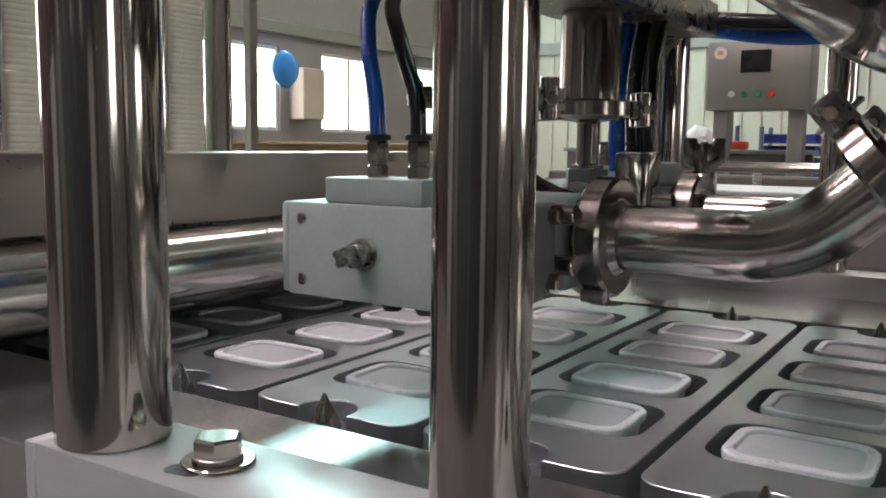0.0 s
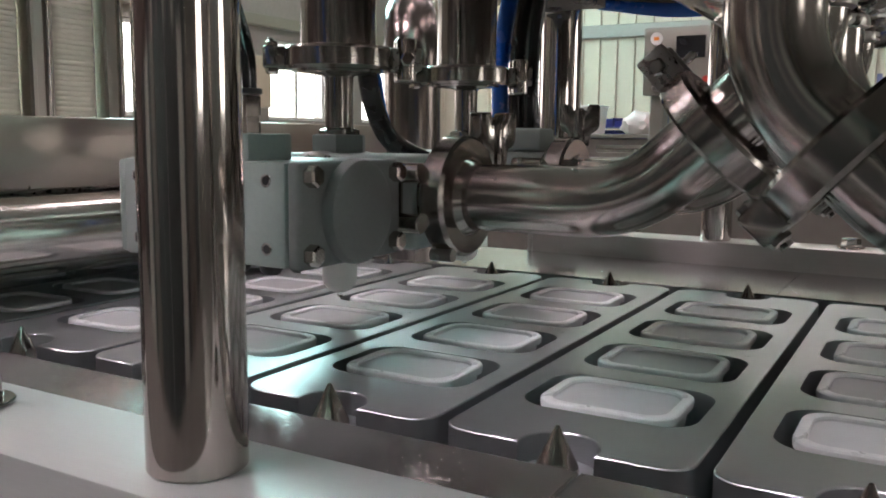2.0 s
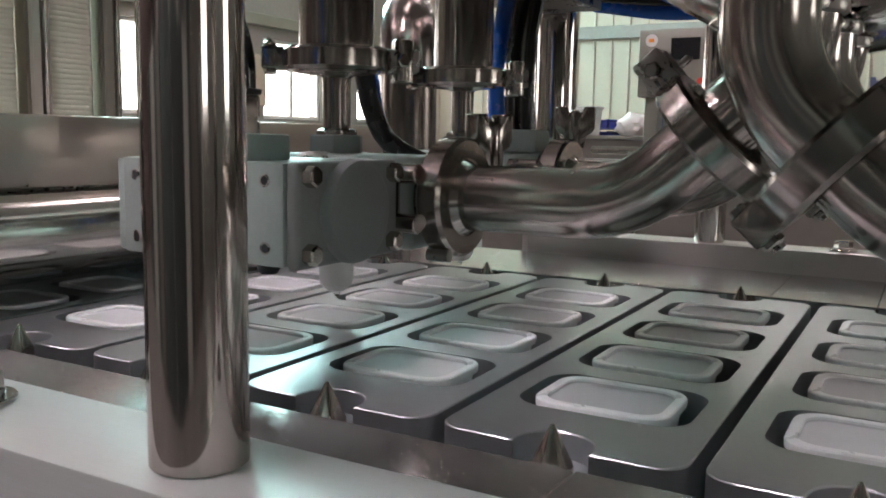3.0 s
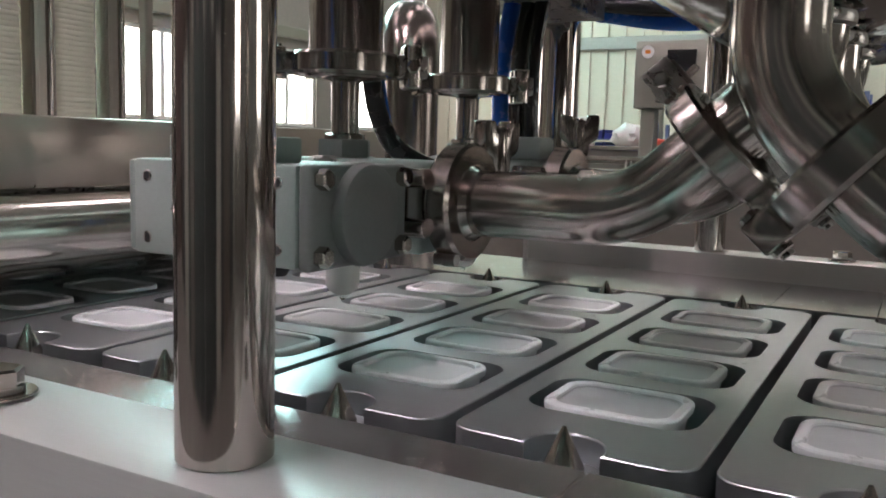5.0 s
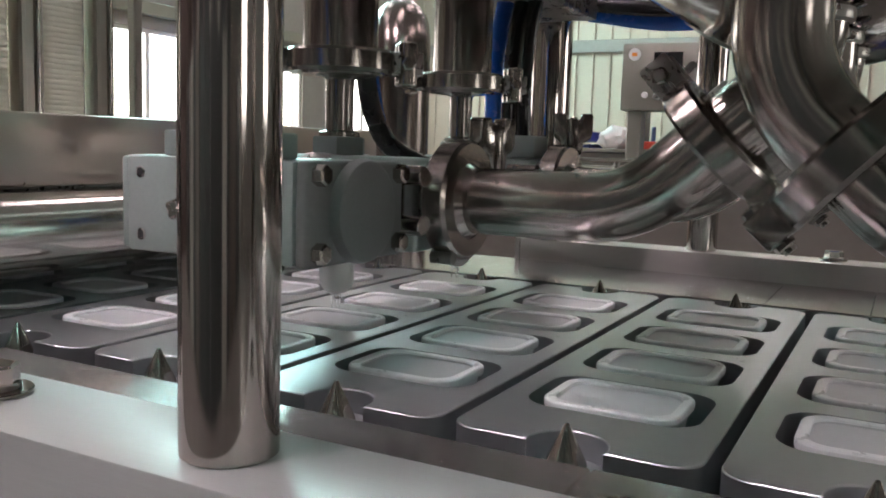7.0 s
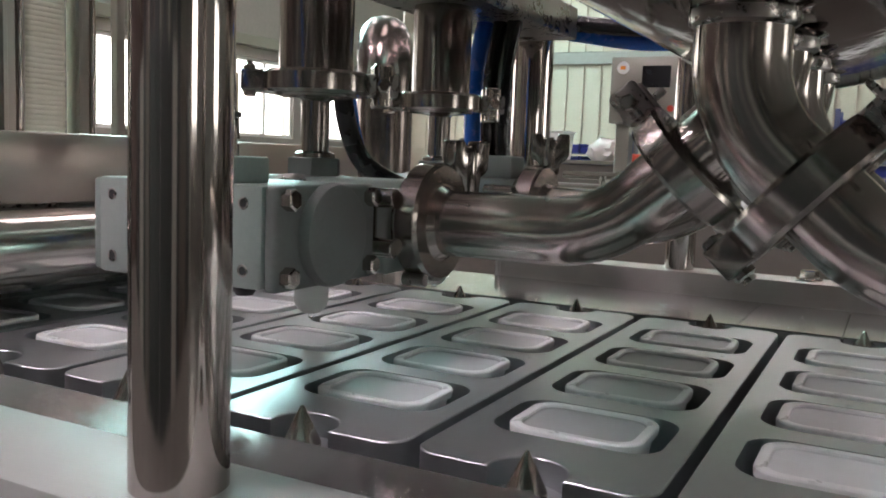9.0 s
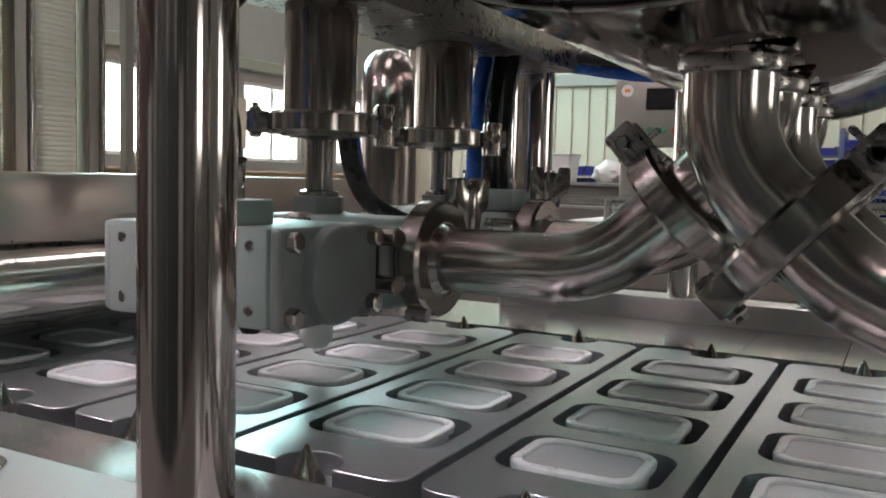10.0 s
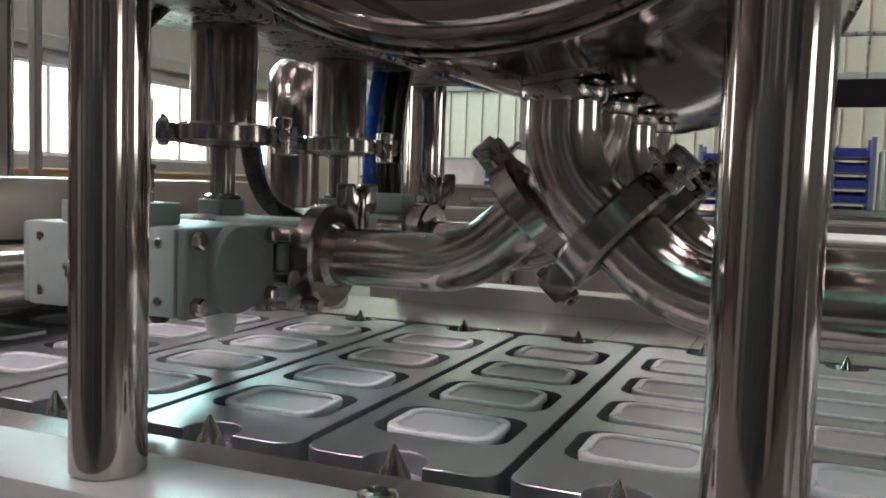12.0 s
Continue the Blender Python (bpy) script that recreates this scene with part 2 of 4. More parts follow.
window_wall("wall_west", X0, 1, SPANS, GREY_WALL, "grey painted hall wall with windows")
# unseen dark sheet, added to dull what the chrome posts reflect here
structure("wall_cladding", box(X0 + 0.004, X0 + 0.03, Y0 + 0.02, 0.4, 0.003, H - 0.003, 0.004, 1), BROWN_WALL, "unseen dark brown sheet added to darken the posts' reflections")
EAST = [(-2.4, -1.2), (3.4, 5.0)]
window_wall("wall_east", X1, -1, EAST, BROWN_WALL, "dark brown hall wall with windows")
count = 0
for x, inward, spans in ((X0, 1, SPANS), (X1, -1, EAST)):
    for a, b in spans:
        count += 1
        bm = bmesh.new()
        xa, xb = sorted((x - inward * 0.03, x - inward * 0.08))
        mid = (a + b) / 2
        for y0, y1, z0, z1 in ((a, b, SILL, SILL + 0.045), (a, b, HEAD - 0.045, HEAD), (a, a + 0.045, SILL + 0.045, HEAD - 0.045), (b - 0.045, b, SILL + 0.045, HEAD - 0.045),
                               (mid - 0.03, mid + 0.03, SILL + 0.045, HEAD - 0.045)):
            box(xa, xb, y0 + 0.001, y1 - 0.001, z0, z1, 0.004, 1, bm)
        structure("window_%d" % count, bm, WHITE, "white framed sliding window, overexposed daylight outside")
SHEET = glow("translucent_sheet", (0.60, 1.0, 0.98), 29.0)
for name, x in (("roof_light_1", X0 - 0.12),):
    structure(name, box(x, x + 0.04, SKY_Y[0], SKY_Y[1], LOW, HIGH), SHEET, "band of green translucent sheets lit by the sky")
structure("backdrop", box(X0 - 0.8, X0 - 0.7, Y0 - 2, Y1 + 2, 0.0, H), DAYLIGHT)
structure("backdrop_east", box(X1 + 0.7, X1 + 0.8, Y0 - 2, Y1 + 2, 0.0, H), DAYLIGHT)


def ribbed_wall(name, y, side, mat, label):
    bm = box(X0 + 0.005, X1 - 0.005, min(y, y + side * 0.15), max(y, y + side * 0.15), 0, H)
    x = X0 + 0.2
    while x < X1 - 0.2:
        box(x, x + 0.03, min(y - side * 0.025, y), max(y - side * 0.025, y), 0.002, H - 0.002, 0.006, 1, bm)
        x += 0.26
    return structure(name, bm, mat, label)


ribbed_wall("wall_north", Y1, 1, WALL, "cream ribbed sheet metal wall")
ribbed_wall("wall_south", Y0, -1, BROWN_WALL, "dark brown ribbed sheet metal wall")
# unseen black and grey uprights, added as bands for the posts to reflect
for cx, cw, mat, label in ((-5.6, 1.0, DARK, "black"), (-3.7, 0.5, GREY_WALL, "grey"), (-3.0, 0.9, DARK, "black"), (-1.5, 1.1, DARK, "black"), (-0.3, 0.3, GREY_WALL, "grey"),
                           (0.5, 0.7, DARK, "black"), (1.7, 0.4, GREY_WALL, "grey"), (2.5, 1.2, DARK, "black"), (4.3, 0.9, DARK, "black")):
    structure("column", box(cx, cx + cw, Y0 + 0.04, Y0 + 0.14 + cw * 0.2, 0.003, H - 0.003, 0.01, 1), mat, label + " upright before the dark wall, unseen, added to band reflections")
# unseen row of blocks behind the camera, added for streaks in the chrome posts
bay_x, bays = -6.0, ((0.5, DARK), (0.3, GREY_WALL), (0.7, DARK), (0.35, BROWN_WALL), (0.25, GREY_WALL), (0.6, DARK), (0.3, BROWN_WALL))
for bay in range(26):
    width, mat = bays[(bay * 3 + bay // 7) % 7]
    structure("partition", box(bay_x, bay_x + width - 0.02, -2.6, -2.35 + 0.05 * (bay % 3), 0.003, 1.35, 0.01, 1), mat, "unseen block added on the hall floor to streak reflections")
    bay_x += width
structure("trim", box(X0 + 0.01, X1 - 0.01, Y1 - 0.10, Y1 - 0.03, 2.39, 2.57, 0.01, 1), GREY_WALL, "grey steel girt along the cream wall")
structure("trim_west", box(X0 + 0.003, X0 + 0.08, Y0 + 0.01, Y1 - 0.15, 2.25, 2.39, 0.01, 1), CABINET, "steel rail above the windows")

structure("roof_light_2", box(1.5, 2.1, -5.4, -2.6, H - 0.03, H - 0.004, 0.004, 1), glow("roof_sheet", (0.50, 1.0, 0.92), 9.0), "green translucent sheet in the ceiling lit by the sky")

# unseen ceiling lamps added for the hall, two boosted to brighten the cups
TUBE = glow("tube_light", (1.0, 0.81, 0.84), 32.0)
BOOST_TUBE = glow("boosted_tube_light", (1.0, 0.81, 0.885), 180.0)
for lx in (-4.2, -1.0, 2.4):
    for ly in (-1.6, 1.6, 4.4, 7.2, 10.2):
        lamp = thing("ceiling_lamp", "long white fluorescent ceiling lamp, added out of view, switched on", "ceiling lamp", pose(lx, ly, H - 0.5), "ceiling lamps")
        part("housing", box(-0.12, 0.12, -0.75, 0.75, 0.03, 0.08, 0.01, 1), WHITE, lamp)
        part("diffuser", box(-0.09, 0.09, -0.72, 0.72, 0.0, 0.028, 0.008, 1), BOOST_TUBE if ly < 0 and lx < 2 else TUBE, lamp)
        part("hanger", sweep([(0, -0.5, 0.08), (0, -0.5, 0.5)], 0.006, 8), CAST, lamp)
        part("hanger", sweep([(0, 0.5, 0.08), (0, 0.5, 0.5)], 0.006, 8), CAST, lamp)

# ---------------------------------------------------------------- machine frame
PITCH = 0.158
TOP = 0.798
PLATE_Y0, PLATE_Y1 = 0.558, 1.1165
CUP_Y = (0.668, 0.780, 0.892, 1.006)
BAR_TOP = 0.844


def bolt(x, y, z, af=0.0205, washer=0.0175):
    b = thing("hex_bolt", "bright steel hex bolt with washers in the frame bar", "bolt", pose(x, y, z, 0, 0, random.uniform(-12, 12)), "frame bolts")
    part("washer", rod(washer, 0.0006, 0.0025, 28, 0.0006), POLISHED, b)
    slot, rings = loop_prism([(rounded_rect(-0.008, -0.0145, 0.010, 0.0055, 0.005, 4), 0.0), (rounded_rect(-0.008, -0.0145, 0.010, 0.0055, 0.005, 4), 0.0004)])
    slot.faces.new(rings[-1])
    part("slot", slot, DARK, b, "dark end of the adjusting slot")
    part("spring_washer", rod(washer * 0.70, 0.0025, 0.0052, 24, 0.0006), CAST, b)
    part("bolt_head", hexagon(af, 0.0052, 0.0138), POLISHED, b)
    return b


REAR_TOP = 0.8285


def frame_bar(name, x0, x1, y0, y1, top, mat, label):
    f = thing(name, label, "machine frame", pose(0, 0, 0))
    part("bar", box(x0 + 0.0085, x1, y0, y1, 0.765, top, 0.0012, 2), mat, f)
    part("end_plate", box(x0, x0 + 0.008, y0, y1, 0.7655, top, 0.0012, 2), mat, f)
    return f


frame_bar("front_frame_bar", -0.2330, 1.6, 0.3225, 0.385, BAR_TOP, BAR, "milled aluminium frame bar carrying the guide posts")
frame_bar("rear_frame_bar", -0.2880, 1.6, 1.337, 1.40, REAR_TOP, REAR_SHADED, "metal frame bar carrying the guide posts, colour darkened for shade")
for y0, y1, top in ((0.388, 0.528, 0.8000), (1.136, 1.334, 0.7972)):
    strip = thing("guide_strip", "ground steel strip between frame bar and trays", "machine strip", None, "guide strips")
    for x0, x1 in ((-1.9, 0.105), (0.1055, 0.215), (0.2155, 1.6)):
        seg = box(x0, x1, y0, y1, 0.735, top, 0.0012, 1)
        part("segment", seg, GUIDE, strip)
bed = thing("machine_bed", "dark steel bed under the tray chain", "machine bed")
part("base_plate", box(-2.2, 1.6, 0.388, 1.334, 0.70, 0.735, 0.002, 1), CAST, bed)
part("front_apron", box(-2.2, 1.6, 0.325, 0.382, 0.12, 0.7, 0.003, 1), BRUSHED, bed)
part("rear_apron", box(-2.2, 1.6, 1.336, 1.395, 0.12, 0.7, 0.003, 1), BRUSHED, bed)
for lx in (-2.0, -0.6, 0.8):
    for ly in (0.354, 1.365):
        part("leg", box(lx - 0.03, lx + 0.03, ly - 0.027, ly + 0.027, 0.0, 0.12, 0.003, 1), BRUSHED, bed)

for x, y, r in ((-0.2010, 0.3525, 0.0290), (0.0158, 0.3535, 0.0191), (0.3235, 0.3550, 0.0195), (-0.2550, 1.370, 0.0320), (-0.0136, 1.370, 0.0209), (0.3090, 1.370, 0.0209)):
    post = thing("guide_post", "mirror polished chrome guide post standing on the frame bar", "guide post", pose(x, y, BAR_TOP if y < 1 else REAR_TOP), "guide posts")
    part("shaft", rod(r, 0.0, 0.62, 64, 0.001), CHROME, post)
for x, y in ((-0.1270, 0.3545), (0.1600, 1.372), (-0.166, 1.372)):
    bolt(x, y, BAR_TOP if y < 1 else REAR_TOP)

plug = thing("round_screw", "round steel screw head standing on the frame bar", "screw", pose(0.1700, 0.3500, BAR_TOP))
part("head", lathe([(0, 0), (0.0090, 0), (0.0092, 0.001), (0.0092, 0.0140), (0.0080, 0.0158), (0.0048, 0.0163), (0.0042, 0.0135), (0, 0.0135)], 40), POLISHED, plug)
part("washer", rod(0.0130, 0.0002, 0.0022, 32, 0.0006), POLISHED, plug)

# ---------------------------------------------------------------- trays of the chain
HX = PITCH / 2 - 0.0042
MID = (PLATE_Y0 + PLATE_Y1) / 2
HY = (PLATE_Y1 - PLATE_Y0) / 2


def tray_outline(inset=0.0):
    """Rounded rectangle with a round notch in the middle of each short end."""
    hx, hy, r, nr, cy = HX - inset, HY - inset, 0.017, 0.0235 + inset, HY - 0.0050
    pts = []
    for sx, sy, a0 in ((1, 1, 0), (-1, 1, 90), (-1, -1, 180), (1, -1, 270)):
        if (sx, sy) == (-1, 1) or (sx, sy) == (1, -1):
            # notch between the two corners of this end
            s = sy
            half = math.sqrt(max(nr ** 2 - (hy - cy) ** 2, 1e-9))
            a = math.atan2(hy - cy, half)
            for i in range(13):
                u = a - (math.pi + 2 * a) * i / 12 if s > 0 else math.pi + a - (math.pi + 2 * a) * i / 12
                pts.append((nr * math.cos(u), s * cy + nr * math.sin(u)) if s > 0 else (nr * math.cos(u), -cy + nr * math.sin(u)))
        for i in range(6):
            u = radians(a0 + 90 * i / 5)
            pts.append((sx * (hx - r) + r * math.cos(u), sy * (hy - r) + r * math.sin(u)))
    return pts


def tray_mesh():
    bm = bmesh.new()
    holes = [rounded_rect(0.001, y - MID, 0.0575, 0.0430, 0.022) for y in CUP_Y]
    outer_top = [bm.verts.new((x, y, 0)) for x, y in tray_outline(0.0008)]
    rings = [outer_top] + [[bm.verts.new((x, y, 0)) for x, y in h] for h in holes]
    edges = []
    for ring in rings:
        for i in range(len(ring)):
            edges.append(bm.edges.new((ring[i], ring[(i + 1) % len(ring)])))
    bmesh.ops.triangle_fill(bm, use_beauty=True, use_dissolve=False, edges=edges)
    for level, inset in ((-0.0008, 0.0), (-0.036, 0.0)):
        ring = [bm.verts.new((x, y, level)) for x, y in tray_outline(inset)]
        last = rings[0]
        for i in range(len(ring)):
            j = (i + 1) % len(ring)
            bm.faces.new((last[i], last[j], ring[j], ring[i]))
        rings[0] = ring
    for ring, hole in zip(rings[1:], holes):
        low = [bm.verts.new((x, y, -0.036)) for x, y in hole]
        for i in range(len(ring)):
            j = (i + 1) % len(ring)
            bm.faces.new((ring[i], ring[j], low[j], low[i]))
    return bm


def fluted(profile, n=30, m=None):
    """A pin with shallow flutes that fade out towards its tip."""
    bm = lathe(profile, n, None)
    low = min(z for r, z in profile)
    high = max(z for r, z in profile)
    for v in bm.verts:
        a = math.atan2(v.co.y, v.co.x)
        k = 1 - 0.13 * (0.5 + 0.5 * math.cos(6 * a)) * (high - v.co.z) / (high - low)
        v.co.x, v.co.y = v.co.x * k, v.co.y * k
    bmesh.ops.transform(bm, matrix=m, verts=bm.verts)
    return bm


def build_tray():
    t = thing("cup_tray", "grey anodised aluminium tray with four cup pockets", "tray", None, "trays of the filling line")
    plate = part("plate", tray_mesh(), ALU, t)
    for face in plate.data.polygons:
        face.use_smooth = abs(face.normal.z) < 0.9995
    for s in (-1, 1):
        cone = fluted([(0, -0.0160), (0.0128, -0.0160), (0.0129, -0.0130), (0.0122, -0.0105), (0.0072, 0.0000), (0.0013, 0.0121), (0, 0.0125)], 36, pose(0, s * (HY - 0.0035), 0))
        part("locating_cone", cone, POLISHED, t, "pointed steel locating pin")
    for s in (-1, 1):
        disc = rod(0.0232, -0.036, -0.0162, 36, 0.0005, pose(0, s * (HY - 0.0050), 0))
        for v in disc.verts:
            v.co.y = s * min(s * v.co.y, HY - 0.0004)
        part("notch_floor", disc, ALU, t)
    drops = bmesh.new()
    rng = random.Random(5)
    for i in range(13):
        wy = rng.choice(CUP_Y[1:3]) - MID + 0.056 + rng.uniform(-0.009, 0.009)
        wx, wr = rng.uniform(-0.02, 0.055), rng.choice((0.0008, 0.0012, 0.0018, 0.0024))
        lathe([(wr, 0.0001), (wr * 0.8, wr * 0.28), (wr * 0.4, wr * 0.42), (0, wr * 0.45)], 10, pose(wx, wy, 0) @ Matrix.Diagonal((rng.uniform(0.8, 1.9), rng.uniform(0.7, 1.2), 1, 1)), drops)
    tagged(part("water_drops", drops, WATER, t, "scattered clear water drops"), kind="stuff")
    return t


def build_cup():
    c = thing("plastic_cup", "white translucent rectangular plastic cup sitting in its tray pocket", "cup", None, "cups in the trays")
    o = lambda d, z: (rounded_rect(0, 0, 0.0460 - d, 0.0368 - d, 0.0185 - d * 0.6), z)
    bm, rings = loop_prism([o(0.0030, -0.0042), o(0.0004, -0.0036), o(0.0, -0.0008), o(0.0002, 0.0016), o(0.0012, 0.0026), o(0.0062, 0.0028), o(0.0072, 0.0022), o(0.0076, 0.0008)])
    part("rim", bm, CUP, c, "wide white cup rim")
    bm, rings = loop_prism([o(0.0032, -0.0040), o(0.0048, -0.014), o(0.0095, -0.046)])
    bm.faces.new(rings[-1])
    part("wall", bm, CUP, c)
    bm, rings = loop_prism([o(0.0075, 0.0010), o(0.0082, -0.0002)])
    bm.faces.new(rings[-1])
    part("filling", bm, CONTENT, c, "greyish liquid surface inside the cup")
    return c


tray = build_tray()
cup = build_cup()
FIRST_X = 0.0790
SLOTS = list(range(-11, 4))
trays, cups = [], []
for k in SLOTS:
    trays.append((k, tray if k == SLOTS[0] else copy_thing(tray, Matrix())))
    for row in CUP_Y:
        cups.append((k, row, cup if not cups else copy_thing(cup, Matrix())))

# ---------------------------------------------------------------- dosing units
UX = -0.2355
UNIT_Y = (0.785, 1.035)
PIPE_Z = 0.918


def clamp_ring(name, m, r=0.052, half=0.0122, ear_turn=0.0, wing=True, stand=None, label="polished steel pipe clamp with wing nut"):
    """A hinged pipe clamp round the z axis of m."""
    c = thing(name, label, "pipe clamp", m, "pipe clamps")
    inner = r - 0.0205 if stand else r - 0.0145
    part("ring", lathe([(inner, -half * 0.3), (inner + 0.0025, -half), (r - 0.003, -half), (r, -half + 0.003), (r, half - 0.003), (r - 0.003, half), (inner + 0.0025, half), (inner, half * 0.3), (inner, -half * 0.3)], 56), PIPE_STEEL if stand else TUBE_STEEL, c)
    e = pose(0, 0, 0, 0, 0, ear_turn)
    for s in () if stand else (-1, 1):
        b = box(r - 0.006, r + 0.024, s * 0.012 - 0.0042, s * 0.012 + 0.0042, -half * 0.98, half * 0.98, 0.002, 2)
        bmesh.ops.transform(b, matrix=e, verts=b.verts)
        part("ear", b, CAST, c)
    if not stand:
        part("bolt", sweep([e @ Vector((r + 0.010, -0.026, 0)), e @ Vector((r + 0.010, 0.030, 0))], 0.0042, 14), POLISHED, c)
        part("bolt_head", hexagon(0.0120, 0.0163, 0.0225, e @ pose(r + 0.010, 0, 0) @ AY @ pose(0, 0, 0, 180)), POLISHED, c)
        part("bolt_barrel", rod(0.0072, -half * 0.8, half * 0.8, 20, 0.0012, e @ pose(r + 0.010, 0, 0)), POLISHED, c)
    nut = bmesh.new()
    if wing:
        lathe([(0, 0.016), (0.0078, 0.016), (0.0070, 0.026), (0.005, 0.030), (0, 0.030)], 18, e @ pose(r + 0.010, 0, 0) @ AY, nut)
        for s in (-1, 1):
            w = box(-0.0022, 0.0022, 0.019, 0.033, 0.004 if s > 0 else -0.021, 0.021 if s > 0 else -0.004, 0.002, 2)
            bmesh.ops.transform(w, matrix=e @ pose(r + 0.010, 0, 0), verts=w.verts)
            tmp = bpy.data.meshes.new("w")
            w.to_mesh(tmp)
            w.free()
            nut.from_mesh(tmp)
            bpy.data.meshes.remove(tmp)
        part("wing_nut", nut, CAST, c)
    elif stand:
        nut.free()
        back = m.inverted()
        x, y, z = stand
        part("swing_bolt", rod(0.0048, z - 0.02, z + 0.03, 16, 0.001, back @ pose(x, y, 0)), POLISHED, c)
        hub = lathe([(0, z - 0.016), (0.0088, z - 0.016), (0.0102, z - 0.008), (0.0102, z + 0.022), (0.0082, z + 0.0275), (0, z + 0.0275)], 24, pose(x, y, 0))
        w = bmesh.new()
        half_shape = [(0.0110, -0.014), (0.0125, 0.0), (0.0195, 0.0040), (0.0225, 0.0090), (0.0232, 0.0310), (0.0215, 0.0340), (0.0100, 0.0340), (0.0082, 0.0315), (0.0070, 0.0240)]
        shape = half_shape + [(-u, v) for u, v in reversed(half_shape)]
        front = w.faces.new([w.verts.new((u, -0.0080, v)) for u, v in shape])
        ext = bmesh.ops.extrude_face_region(w, geom=[front])
        bmesh.ops.translate(w, vec=(0, 0.0160, 0), verts=[g for g in ext["geom"] if isinstance(g, bmesh.types.BMVert)])
        bmesh.ops.recalc_face_normals(w, faces=w.faces)
        bmesh.ops.bevel(w, geom=[g for g in w.edges], offset=0.0016, segments=2, affect='EDGES', profile=0.5)
        bmesh.ops.transform(w, matrix=pose(x, y, z, 0, 0, 72 if y < 0.95 else 18), verts=w.verts)
        tmp = bpy.data.meshes.new("w")
        w.to_mesh(tmp)
        w.free()
        hub.from_mesh(tmp)
        bpy.data.meshes.remove(tmp)
        bmesh.ops.transform(hub, matrix=back, verts=hub.verts)
        part("wing_nut", hub, TUBE_STEEL, c, "upright cast wing nut")
    else:
        nut.free()
        part("nut", hexagon(0.013, 0.016, 0.026, e @ pose(r + 0.010, 0, 0) @ AY), POLISHED, c)
    if not wing and not stand:
        for s in (-1, 1):
            at = e @ Vector((r + 0.010, s * 0.0105, 0))
            part("pin", rod(0.0092, -half * 1.9, half * 1.9, 18, 0.0015, Matrix.Translation(at)), POLISHED, c)
    h = pose(0, 0, 0, 0, 0, ear_turn + 180)
    for q in () if stand else (-1, 1):
        knuckle = box(r - 0.006, r + 0.017, q * 0.010 - 0.0052, q * 0.010 + 0.0052, -half * 0.96, half * 0.96, 0.0024, 2)
        bmesh.ops.transform(knuckle, matrix=h, verts=knuckle.verts)
        part("knuckle", knuckle, TUBE_STEEL, c)
        for u in (-1, 1):
            part("hinge_nut", hexagon(0.0098, half * 0.97, half * 0.97 + 0.0042, h @ pose(r + 0.009, q * 0.010, 0) @ (Matrix() if u > 0 else pose(0, 0, 0, 180))), POLISHED, c)
            if u > 0:
                part("hinge_pin", rod(0.0030, half * 0.97 + 0.0042, half * 0.97 + 0.0075, 12, 0.0006, h @ pose(r + 0.009, q * 0.010, 0)), CAST, c)
    part("hinge", sweep([h @ Vector((r + 0.004, 0, -half * 0.9)), h @ Vector((r + 0.004, 0, half * 0.9))], 0.0055, 14), CAST, c)
    return c


def arc_path(start, heading, moves, y):
    """A path in the plane of one row: moves are ('s', length) or ('a', radius, degrees)."""
    x, z = start
    a = radians(heading)
    pts = [(x, y, z)]
    for mv in moves:
        if mv[0] == 's':
            x, z = x + mv[1] * math.cos(a), z + mv[1] * math.sin(a)
            pts.append((x, y, z))
        else:
            r, turn = mv[1], radians(mv[2])
            s = 1 if turn > 0 else -1
            cx, cz = x - s * r * math.sin(a), z + s * r * math.cos(a)
            n = 14
            for i in range(1, n + 1):
                b = a + turn * i / n
                pts.append((cx + s * r * math.sin(b), y, cz - s * r * math.cos(b)))
            a += turn
            x, z = pts[-1][0], pts[-1][2]
    return pts


OUT_X = 0.165
PIPE_R = 0.0285
ROWS_Y = (0.66, 0.785, 0.91, 1.035)


